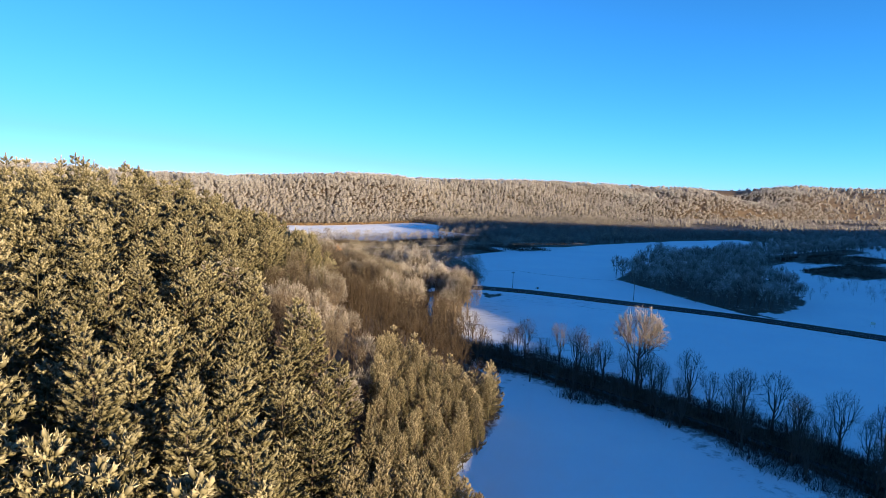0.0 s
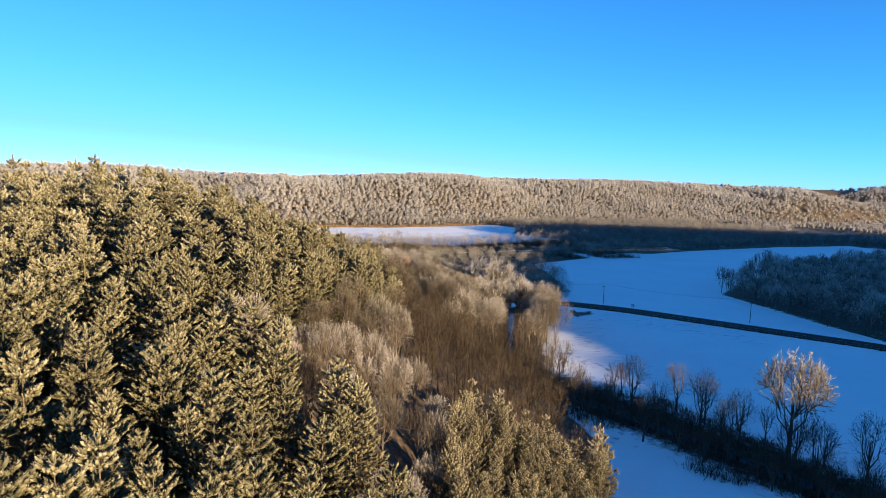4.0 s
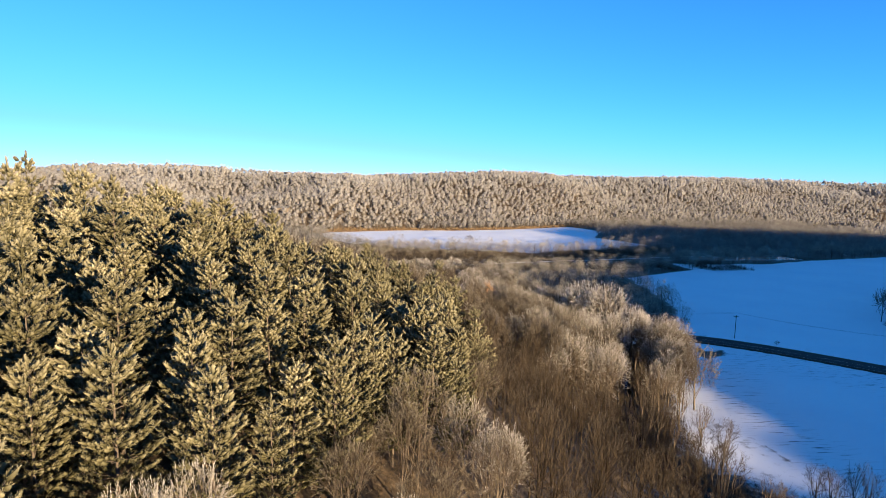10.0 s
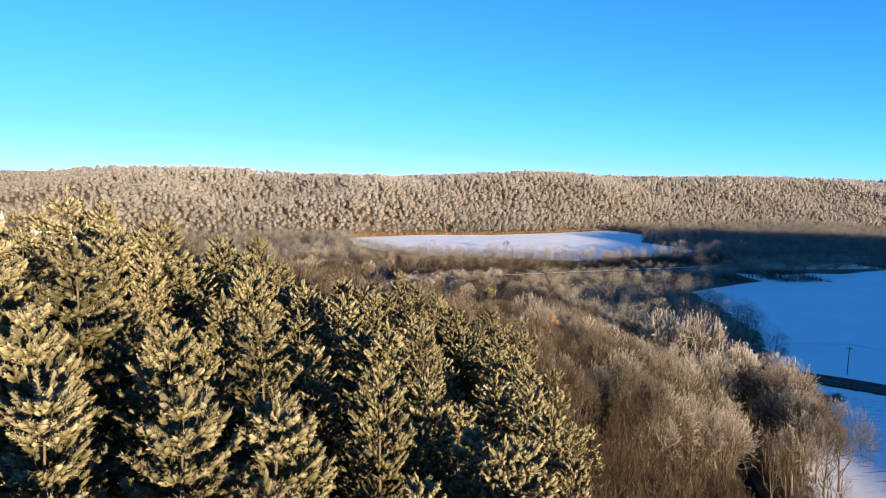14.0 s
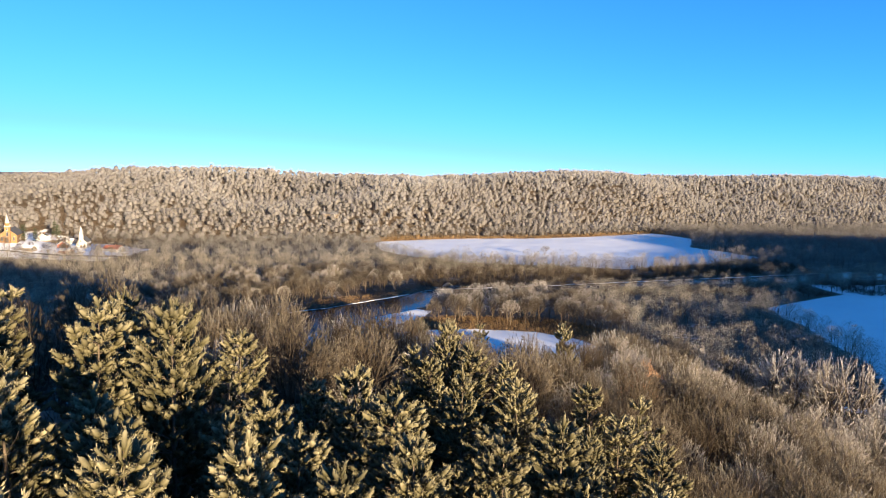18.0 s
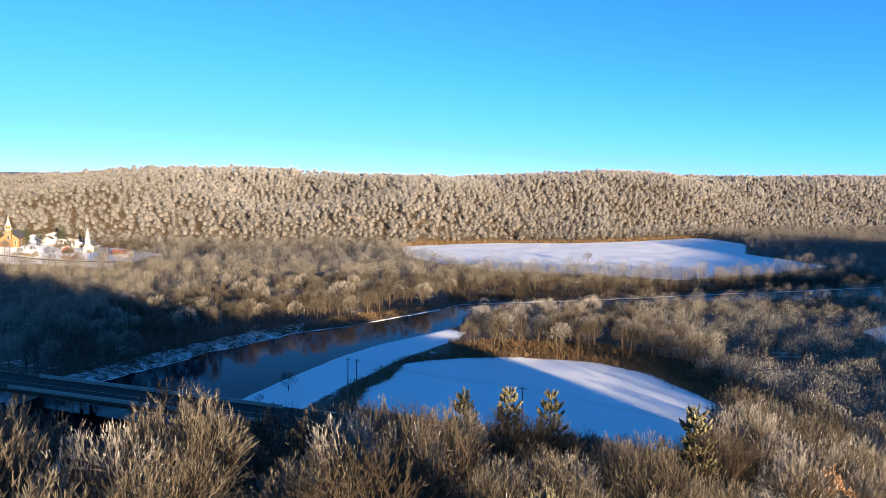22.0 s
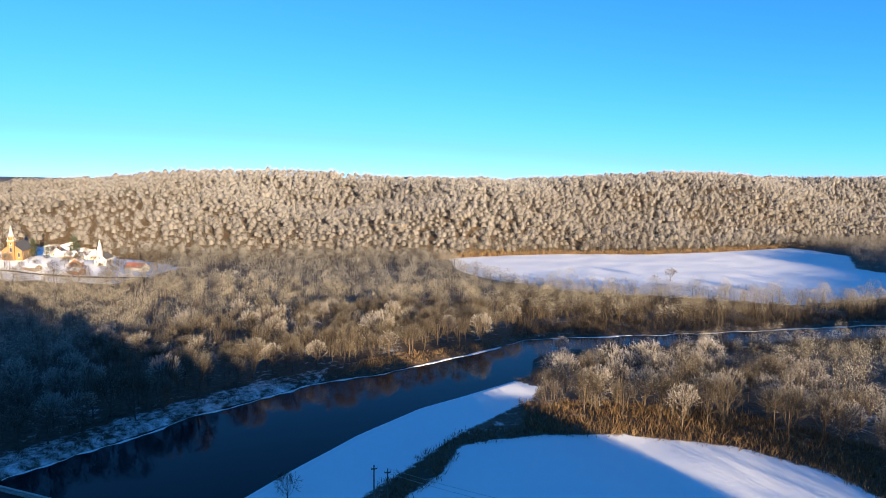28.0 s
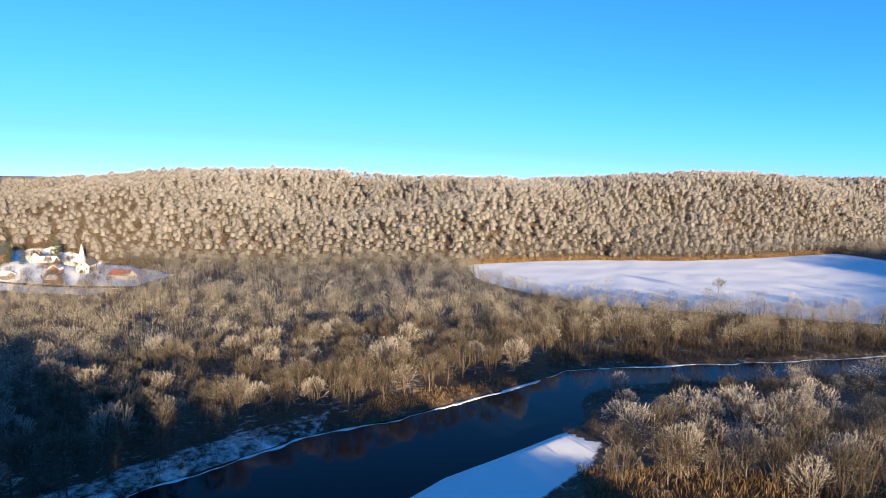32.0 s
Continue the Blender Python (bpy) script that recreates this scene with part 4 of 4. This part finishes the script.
# the ridge
x, y = scatter(-900, 1600, 560, 1400, 6.5, rng)
t = (y - ridge_foot(x)) / 250
ok = (t > 0) & (t < 1.08) & ~inside(VILLAGE, x, y) & ((x < 1000) | (rng.rand(len(x)) < 0.55))
x, y = x[ok], y[ok]
# Crown tone: darker low on the slope and west of x = -200, patchy elsewhere.
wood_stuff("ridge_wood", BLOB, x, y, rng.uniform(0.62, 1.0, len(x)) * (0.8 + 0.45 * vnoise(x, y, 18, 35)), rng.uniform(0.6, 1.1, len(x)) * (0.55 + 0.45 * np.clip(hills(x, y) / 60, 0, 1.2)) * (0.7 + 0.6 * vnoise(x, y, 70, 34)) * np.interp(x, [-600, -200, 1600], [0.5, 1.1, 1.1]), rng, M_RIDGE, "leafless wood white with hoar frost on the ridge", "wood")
x, y = scatter(-2400, 4000, 700, 2000, 22.0, rng)
t = (y - ridge_foot(x)) / 250
ok = (t > 0.0) & (t < 2.4) & ((x < -900) | (x > 1600))
x, y = x[ok], y[ok]
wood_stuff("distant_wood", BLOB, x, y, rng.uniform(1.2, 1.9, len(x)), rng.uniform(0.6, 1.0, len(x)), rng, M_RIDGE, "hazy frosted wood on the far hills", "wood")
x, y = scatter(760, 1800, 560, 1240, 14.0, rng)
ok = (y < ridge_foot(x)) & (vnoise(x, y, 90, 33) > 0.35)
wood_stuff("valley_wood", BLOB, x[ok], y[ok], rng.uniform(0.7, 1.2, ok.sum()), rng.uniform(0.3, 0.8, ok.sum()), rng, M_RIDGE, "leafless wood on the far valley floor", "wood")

# the wood beside the far field, and the creek's trees
x, y = scatter(260, 800, 270, 610, 9.5, rng)
ok = inside(WOOD_E, x, y)
x, y = x[ok], y[ok]
wood_stuff("field_wood", RIMED, x, y, rng.uniform(0.7, 1.3, len(x)), rng.uniform(0.9, 1.5, len(x)), rng, M_RIME, "frosty leafless wood beside the field", "wood")
x, y = scatter(80, 190, 90, 372, 8.5, rng)
d, _ = line_dist(CREEK, x, y)
ok = (d < 16) & (d > 2.5) & (x > foot(y))
x, y = x[ok], y[ok]
zz = ground_z(x, y)
for k in range(len(x)):
    s = rng.uniform(0.55, 1.05)
    plant("creek_tree", OPEN[rng.randint(len(OPEN))], x[k], y[k], zz[k], (s, s), rng.rand() * 6.3, "bare dark tree beside the creek", "tree", "bare trees along the creek")
for px, py, s in ((104, 352, 1.25), (111, 344, 1.05), (97, 361, 1.15), (101, 337, 0.95), (120, 356, 0.8)):
    plant("frosted_tree", WHITE[0], px, py, float(ground_z(px, py)), (s, s * 1.05), rng.rand() * 6.3, "towering tree white with hoar frost at the foot of the bluff", "tree", "tall trees at the foot of the bluff")
plant("creek_tree", WHITE[0], 126, 184, 0, (1.3, 1.2), 0.5, "tall tree white with hoar frost beside the creek", "tree", "bare trees along the creek")

# the wood beside the pit, shrubs, single trees
for px, py, s, lab in ((165, 402, 0.5, "round dark bush at the field's edge"), (158, 398, 0.45, "round dark bush beside the road"), (-42, 466, 0.5, "small round bare tree on the snowy river bar"),
                       (131, 784, 0.75, "round bare tree at the edge of the far field"), (-46, 446, 0.25, "low bush at the bridge end"), (190, 369, 0.2, "low bush below the road")):
    plant("bush", BANK[rng.randint(len(BANK))], px, py, float(ground_z(px, py)), (s * 1.25, s), rng.rand() * 6, lab, "bush")


def reed_tuft(seed, n=14, height=1.4, width=0.15, spread=0.7):
    r = np.random.RandomState(seed)
    P = np.stack([r.normal(0, spread, n), r.normal(0, spread, n), np.full(n, -0.1)], 1)
    W = unit(np.stack([r.normal(0, 0.35, n), r.normal(0, 0.35, n), np.ones(n)], 1))
    V, T = blades(P, W, r.uniform(0.5, 1.2, n) * height, width * r.uniform(0.7, 1.4, n), r)
    return V, T, np.tile([0.0, 0.0, 0.5], n)


REEDS = [reed_tuft(s) for s in range(100, 105)]
BRUSH = [reed_tuft(s, 26, 2.4, 0.09, 1.0) for s in range(105, 110)]
x, y = scatter(-60, 130, 425, 575, 1.5, rng)
q = signed(FIELD_Q, x, y)
ok = (q > 0.5) & (q < 9 + 18 * (x > 12)) & (signed(RIVER, x, y) > 1.5) & ~inside(BAR, x, y) & (line_dist(ROAD, x, y)[0] > 9) & (rng.rand(len(x)) < 0.75)
wood_stuff("reed_belt", REEDS, x[ok], y[ok], rng.uniform(0.6, 1.3, ok.sum()) * np.where(x[ok] > 12, 1.35, 1.0), rng.uniform(0, 0.3, ok.sum()), rng, M_REED, "brown reeds and dry grass round the small field", "dry grass")
x, y = scatter(-170, 170, 430, 680, 1.7, rng)
r = signed(RIVER, x, y)
ok = (r > 0.8) & (r < 5 + 16 * vnoise(x, y, 20, 41)) & ~inside(BAR, x, y) & (line_dist(ROAD, x, y)[0] > 9) & (vnoise(x, y, 7, 42) > 0.35)
gold = (x > -48) & (x < 10) & (y > 555)
wood_stuff("bank_grass", REEDS, x[ok & gold], y[ok & gold], rng.uniform(0.6, 1.2, (ok & gold).sum()), rng.uniform(0, 0.3, (ok & gold).sum()), rng, M_REED, "golden dry grass on the river bank", "dry grass")
ok &= ~gold & (rng.rand(len(x)) < 0.6)
wood_stuff("bank_brush", BRUSH, x[ok], y[ok], rng.uniform(0.3, 0.8, ok.sum()), rng.uniform(0.2, 0.9, ok.sum()), rng, M_TWIG, "bare brush with snow along the river", "brush")
x, y = scatter(40, 200, 60, 375, 1.8, rng)
d, _ = line_dist(CREEK, x, y)
ok = (d > 2) & (d < 6 + 15 * vnoise(x, y, 12, 43)) & (line_dist(ROAD, x, y)[0] > 10)
wood_stuff("creek_brush", BRUSH, x[ok], y[ok], rng.uniform(0.6, 1.3, ok.sum()), rng.uniform(0.1, 0.5, ok.sum()), rng, M_TWIG, "dark bare brush along the creek", "brush")
x, y = scatter(15, 330, 600, 760, 3.6, rng)
ok = (signed(RIVER, x, y) > 3) & (signed(FIELD_FAR, x, y) > 2) & (vnoise(x, y, 12, 47) > 0.3)
wood_stuff("plain_brush", BRUSH, x[ok], y[ok], rng.uniform(0.8, 2.2, ok.sum()), rng.uniform(0.1, 0.8, ok.sum()), rng, M_TWIG, "brown brush under the trees beyond the river", "brush")
x, y = scatter(-120, 10, 395, 450, 2.6, rng)
ok = (y < 428 - 0.24 * (x + 42)) & (signed(RIVER, x, y) > 2) & (line_dist(ROAD, x, y)[0] > 8)
wood_stuff("road_brush", BRUSH, x[ok], y[ok], rng.uniform(0.5, 1.3, ok.sum()), rng.uniform(0.0, 0.4, ok.sum()), rng, M_TWIG, "dark brush below the road and bridge", "brush")
x, y = scatter(-40, 102, 60, 415, 3.4, rng)
ok = (hills(x, y) > 1) & (x < foot(y) - 3) & (line_dist(CREEK, x, y)[0] > 10) & (pine_zone(x, y) < 0.3) & (line_dist(ROAD, x, y)[0] > 10) & (rng.rand(len(x)) < np.where(y < 225, 0.8, 0.45))
wood_stuff("undergrowth", BRUSH, x[ok], y[ok], rng.uniform(0.5, 1.2, ok.sum()), rng.uniform(0.0, 0.2, ok.sum()), rng, M_TWIG, "brown saplings and undergrowth between the trees", "undergrowth")
x, y = scatter(-40, 350, 880, 1050, 2.2, rng)
d, _ = line_dist(FIELD_FAR[:6], x, y)
ok = (d < 14) & (signed(FIELD_FAR, x, y) > 2)
wood_stuff("field_margin_grass", REEDS, x[ok], y[ok], rng.uniform(1.6, 3.2, ok.sum()), rng.uniform(0, 0.4, ok.sum()), rng, M_REED, "rust-brown grass margin of the far field", "dry grass")
TRACK = [(383, 300), (430, 376), (504, 450), (662, 556), (738, 524), (820, 480)]
x, y = scatter(360, 860, 240, 600, 11.0, rng)
ok = (line_dist(TRACK, x, y)[0] > 6) & ~inside(WOOD_E, x, y) & (signed(FIELD_N, x, y) > 4) & (vnoise(x, y, 45, 45) > 0.42) & (x - 360 > (300 - y))
wood_stuff("pit_scrub", BLOB_TALL, x[ok], y[ok], rng.uniform(0.2, 0.55, ok.sum()), rng.uniform(0.2, 0.8, ok.sum()), rng, M_RIME, "low frosty scrub round the gravel pit", "scrub")
x, y = scatter(470, 760, 330, 560, 3.0, rng)
ok = (hills(x, y) > 1.5) & (vnoise(x, y, 16, 44) > 0.45) & (line_dist(TRACK, x, y)[0] > 5)
wood_stuff("pit_brush", BRUSH, x[ok], y[ok], rng.uniform(0.6, 1.4, ok.sum()), rng.uniform(0.1, 0.6, ok.sum()), rng, M_TWIG, "dark brush on the mounds of the gravel pit", "brush")


def build_ice():
    """A ragged shelf of ice and snow along the water's edge."""
    x, y, _ = dense(LEFT_BANK[4:], [0.0] * len(LEFT_BANK[4:]), 1.5)
    dx, dy = np.gradient(x), np.gradient(y)
    l = np.hypot(dx, dy)
    nx, ny = -dy / l, dx / l
    w = np.clip(vnoise(x, y, 4, 51) * 2.6 + vnoise(x, y, 19, 52) * 2.4 - 2.0, 0.02, 3) * np.interp(x, [0, 30, 400], [1, 0.9, 0.9])
    sway = (vnoise(x, y, 9, 53) - 0.5) * 2.4 + (vnoise(x, y, 3, 54) - 0.5)
    x, y = x + nx * sway, y + ny * sway
    rows = [(-0.7 * w, -1.2), (0.5 * w, -1.17), (0.5 * w + 0.1, -1.4), (-0.7 * w, -1.4)]
    V = np.stack([np.stack([x + nx * o, y + ny * o, np.full(len(x), h)], 1) for o, h in rows], 1).reshape(-1, 3)
    T = [q for i in range(len(x) - 1) for j in range(4) for q in ((4 * i + j, 4 * i + 4 + j, 4 * i + 4 + (j + 1) % 4), (4 * i + j, 4 * i + 4 + (j + 1) % 4, 4 * i + (j + 1) % 4))]
    tagged(new("bank_ice", mesh_np("bank_ice", V, T, [M_SNOW])), "ragged white shelf of ice along the river bank", "ice", kind="structure")


build_ice()

# ---- bridge, poles, signs ----
def build_bridge():
    a, b = Vector((-121, 458.2, 4.5)), Vector((-39, 433.3, 4.2))
    l = (b - a).length
    e = thing("bridge", a.x, a.y, 4.4, math.degrees(math.atan2(b.y - a.y, b.x - a.x)), "long concrete road bridge over the river", "bridge")
    part("deck", box(bmesh.new(), 0, -5.4, -0.7, l, 5.4, -0.06, 0.05), M_CONCRETE, e)
    for s in (-1, 1):
        part("parapet", box(bmesh.new(), 0, s * 5.4 - 0.2, -0.75, l, s * 5.4 + 0.2, 0.85, 0.05), M_CONCRETE, e)
        part("coping", box(bmesh.new(), 0, s * 5.4 - 0.27, 0.85, l, s * 5.4 + 0.27, 0.97, 0.03), M_CONCRETE, e)
        for k in range(9):
            part("pilaster", box(bmesh.new(), k * l / 9 + 0.2, s * 5.4 - 0.25, -0.72, k * l / 9 + 0.7, s * 5.4 + 0.25, 0.84, 0.03), M_CONCRETE, e)
    for w in (-4.2, -1.4, 1.4, 4.2):
        part("girder", box(bmesh.new(), 0.5, w - 0.25, -2.0, l - 0.5, w + 0.25, -0.7, 0.04), M_CONCRETE, e)
    for k in (0.25, 0.5, 0.75):
        p = part("pier", box(bmesh.new(), l * k - 0.5, -5.0, -2.7, l * k + 0.5, 5.0, -2.0, 0.08), M_CONCRETE, e)
        for w in (-3.4, 0, 3.4):
            part("column", cone(bmesh.new(), l * k, w, -8.0, -2.7, 0.5, 0.5, 12), M_CONCRETE, p)
    for k in (0.0, 1.0):
        part("abutment", box(bmesh.new(), l * k - 1.2, -5.6, -7.0, l * k + 1.2, 5.6, -0.7, 0.06), M_CONCRETE, e)


build_bridge()


def build_pole(x, y, height, arm=2.2, turn=0.0, label="weathered wooden utility pole with a crossarm", braces=True):
    e = thing("utility_pole", x, y, float(ground_z(x, y)), turn, label, "utility pole", "utility poles along the road")
    part("post", cone(bmesh.new(), 0, 0, -1.2, height, 0.19, 0.12, 10), M_WOOD, e)
    c = part("crossarm", box(bmesh.new(), -arm / 2, -0.2, height - 0.75, arm / 2, -0.06, height - 0.55, 0.02), M_WOOD, e)
    for s in (-0.46, 0.0, 0.46):
        part("insulator", cone(bmesh.new(), s * arm, -0.13, height - 0.55, height - 0.30, 0.07, 0.04, 8), M_CONCRETE, c)
    if braces:
        for s in (-1, 1):
            bm = box(bmesh.new(), -0.03, -0.03, 0, 0.03, 0.03, arm * 0.4)
            bm.transform(Matrix.Translation((0, -0.17, height - 1.35)) @ Matrix.Rotation(s * 0.85, 4, "Y"))
            part("brace", bm, M_STEEL, e)
    return e


build_pole(181, 386, 11.0, turn=-40)
build_pole(236, 331, 11.0, turn=-48)
build_pole(29, 436, 12.5, turn=-14)
build_pole(71, 411, 11.5, turn=-14)
for px, py in ((-20.9, 450.2), (-18.2, 448.9)):
    build_pole(px, py, 15.6, 1.2, 20, "tall wooden pole of a pair beside the bridge end", False)


def build_sign(x, y, turn):
    e = thing("road_sign", x, y, float(ground_z(x, y)), turn, "small yellow road sign on two posts in the snow", "road sign")
    for s in (-0.9, 0.9):
        part("post", box(bmesh.new(), s - 0.05, -0.05, -0.4, s + 0.05, 0.05, 2.6), M_WOOD, e)
    part("plate", box(bmesh.new(), -1.1, -0.09, 1.2, 1.1, -0.05, 2.6, 0.01), M_PAINT, e)


build_sign(318, 239, -55)


# ---- village ----
def window(parent, x, y, z, w, h, face="y"):
    """A window set on a wall: frame, pane and sill."""
    d = 0.06
    lay = (lambda a0, a1, z0, z1, o0, o1: box(bmesh.new(), x + a0, y - o1, z + z0, x + a1, y - o0, z + z1)) if face == "y" else \
          (lambda a0, a1, z0, z1, o0, o1: box(bmesh.new(), x + o0, y + a0, z + z0, x + o1, y + a1, z + z1))
    fr = part("window", lay(-w / 2 - 0.12, w / 2 + 0.12, -0.12, h + 0.12, 0.004, d), M_WHITE, parent)
    part("pane", lay(-w / 2, w / 2, 0, h, d, d + 0.015), M_GLASS, fr)
    part("sill", lay(-w / 2 - 0.2, w / 2 + 0.2, -0.24, -0.12, 0.004, 0.16), M_WHITE, fr)


def gabled(e, w, l, eave, ridge, wall_mat, roof_mat, over=0.35):
    """A gabled house along y: walls with gables, and two roof slopes."""
    part("wall", prism(bmesh.new(), [(-w / 2, -1.5), (w / 2, -1.5), (w / 2, eave), (0, ridge), (-w / 2, eave)], 0, l), wall_mat, e)
    k = (ridge - eave) / (w / 2)
    for s in (-1, 1):
        pts = [(0, ridge + 0.05), (s * (w / 2 + over), eave - over * k + 0.05), (s * (w / 2 + over), eave - over * k + 0.28), (0, ridge + 0.28)]
        part("roof", prism(bmesh.new(), pts, -over, l + over), roof_mat, e)


def build_brick_church(x, y, turn):
    e = thing("brick_church", x, y, float(ground_z(x, y)), turn, "yellow brick church with a pointed central steeple", "church")
    gabled(e, 12, 24, 6.0, 11.0, M_BRICK, M_ROOF)
    t = part("tower", box(bmesh.new(), -1.9, -1.6, -1.5, 1.9, 2.2, 13.0, 0.08), M_BRICK, e)
    part("cornice", box(bmesh.new(), -2.1, -1.8, 12.6, 2.1, 2.4, 13.1, 0.06), M_WHITE, t)
    part("belfry", cone(bmesh.new(), 0, 0.3, 13.1, 15.6, 1.9, 1.7, 8, 0.39), M_BRICK, t)
    part("spire", cone(bmesh.new(), 0, 0.3, 15.6, 22.6, 1.75, 0.05, 8, 0.39), M_CONCRETE, t, "pale slender spire")
    for s in (-1.6, 1.6):
        for v in (-1.3, 1.9):
            part("pinnacle", cone(bmesh.new(), s, v, 13.1, 15.2, 0.35, 0.03, 6), M_WHITE, t)
    part("door", box(bmesh.new(), -0.9, -1.72, -0.2, 0.9, -1.6, 2.6, 0.03), M_WOOD, t)
    window(t, 0, -1.6, 5.5, 1.3, 3.0)
    window(t, 0, -1.6, 10.0, 0.9, 1.6)
    for s in (-4.0, 4.0):
        window(e, s, 0, 1.6, 1.0, 3.2)
    for k in range(5):
        window(e, 6.0, 3 + k * 4.4, 1.6, 1.1, 3.0, "x")


def build_white_church(x, y, turn):
    e = thing("white_church", x, y, float(ground_z(x, y)), turn, "small white wooden church with a slim steeple", "church")
    gabled(e, 7.5, 15, 4.5, 8.0, M_WHITE, M_ROOF)
    t = part("tower", box(bmesh.new(), -1.5, -1.4, -1.5, 1.5, 1.6, 10.5, 0.06), M_WHITE, e)
    part("belfry", box(bmesh.new(), -1.1, -1.0, 10.5, 1.1, 1.2, 12.8, 0.05), M_WHITE, t)
    part("spire", cone(bmesh.new(), 0, 0.1, 12.8, 18.6, 1.35, 0.04, 8, 0.39), M_WHITE, t)
    part("door", box(bmesh.new(), -0.7, -1.5, 0, 0.7, -1.4, 2.3, 0.02), M_WOOD, t)
    window(t, 0, -1.4, 4.5, 0.9, 1.8)
    for s in (-2.6, 2.6):
        window(e, s, 0, 1.4, 0.8, 2.0)
    for k in range(4):
        window(e, 3.75, 2.4 + k * 3.3, 1.4, 0.9, 2.2, "x")


def build_house(x, y, turn, w, l, eave, ridge, wall_mat, roof_mat, label, chimney=True):
    e = thing("house", x, y, float(ground_z(x, y)), turn, label, "house", "village houses")
    gabled(e, w, l, eave, ridge, wall_mat, roof_mat)
    for s in (-w / 4, w / 4):
        window(e, s, 0, 1.0, 1.0, 1.3)
    n = max(2, int(l / 3.5))
    for k in range(n):
        window(e, w / 2, (k + 0.6) * l / n, 1.0, 1.0, 1.3, "x")
    part("door", box(bmesh.new(), -0.5, -0.09, 0, 0.5, -0.004, 2.05, 0.02), M_WOOD, e)
    if chimney:
        part("chimney", box(bmesh.new(), w * 0.12, l * 0.4, ridge - 1.2, w * 0.12 + 0.7, l * 0.4 + 0.7, ridge + 1.1, 0.04), M_BRICK, e)


build_brick_church(-308, 742, 18)
build_white_church(-266, 771, 12)
build_house(-233, 770, 75, 8, 15, 2.8, 5.4, M_WHITE, M_RED, "long white house with a rust-red roof")
build_house(-300, 775, 20, 8, 9, 3.4, 6.6, M_WHITE, M_ROOF, "white gabled house with a dark roof")
build_house(-288, 778, 100, 8, 11, 3.2, 6.2, M_WOOD, M_SNOW, "dark house with a snowy roof")
build_house(-286, 801, 80, 7, 13, 2.8, 4.6, M_PAINT, M_SNOW, "pale yellow house with a snowy roof", False)
build_house(-282, 730, 80, 6, 10, 2.6, 4.2, M_WOOD, M_SNOW, "low brown shed with a snowy roof", False)
build_house(-257, 736, 78, 6, 9, 2.8, 4.4, M_RED, M_SNOW, "low red shed with a snowy roof", False)
build_house(-272, 752, 20, 7, 9, 3.0, 5.6, M_RED, M_SNOW, "small red house with a snowy roof")
build_house(-322, 772, 40, 9, 14, 3.2, 5.8, M_CONCRETE, M_SNOW, "grey hall with a snowy roof", False)
build_house(-237, 907, 70, 9, 14, 3.2, 6.0, M_WOOD, M_ROOF, "brown house among trees on the hillside")
build_house(-68, 938, 85, 9, 20, 3.2, 5.6, M_WOOD, M_ROOF, "long brown house under the ridge", False)
for px, py, s in ((-297, 790, 1.1), (-292, 785, 0.95), (-304, 757, 0.8), (-312, 768, 0.75), (-297, 760, 0.7)):
    plant("spruce_tree", SPRUCES[rng.randint(2)], px, py, float(ground_z(px, py)), (s, s), rng.rand() * 6, "dark green spruce beside the village church", "spruce tree", "village spruces")
x, y = scatter(-330, -215, 700, 815, 10.5, rng)
for k in range(len(x)):
    if inside(VILLAGE, x[k], y[k]) and rng.rand() < 0.75 and min(math.hypot(x[k] - a, y[k] - b) for a, b in ((-308, 750), (-266, 778), (-240, 770), (-300, 778), (-286, 801))) > 8:
        s = rng.uniform(0.45, 0.8)
        plant("village_tree", BANK[rng.randint(len(BANK))], x[k], y[k], float(ground_z(x[k], y[k])), (s, s), rng.rand() * 6, "frosted bare garden tree in the village", "tree", "village trees")
tagged(ribbon("village_road", [(-420, 690), (-360, 712), (-310, 722), (-262, 726), (-215, 745)], [float(ground_z(a, b)) + 0.4 for a, b in ((-420, 690), (-360, 712), (-310, 722), (-262, 726), (-215, 745))], -3, 3, 0.05, M_ASPHALT), "bare dark village street", "road", kind="structure")
tagged(ribbon("creek", CREEK, [float(ground_z(a, b)) + 0.15 for a, b in CREEK], -1.6, 1.6, 0.1, M_WATER), "narrow dark creek winding past the bluff", "creek", kind="structure")


def build_wires(a, b, sag):
    """Two wires between pole tops, hanging in a curve."""
    e = thing("power_line", *a, 0, "pair of thin sagging power lines between the poles", "power line")
    for side in (-0.9, 0.9):
        pts = []
        for k in range(13):
            t = k / 12
            p = Vector(b) * t - Vector(a) * t
            pts.append((p.x, p.y + side, p.z - 4 * sag * t * (1 - t)))
        v, t = tube(pts, [0.03] * 13, 4)
        new("wire", mesh_np("wire", v, t, [M_STEEL])).parent = e


build_wires((29, 436, 12.6), (71, 411, 12.0), 0.8)
build_wires((71, 411, 12.0), (181, 386, 12.0), 2.2)
build_wires((181, 386, 12.0), (236, 331, 12.0), 1.5)
build_wires((-18.2, 448.9, 15.4), (29, 436, 12.6), 1.0)
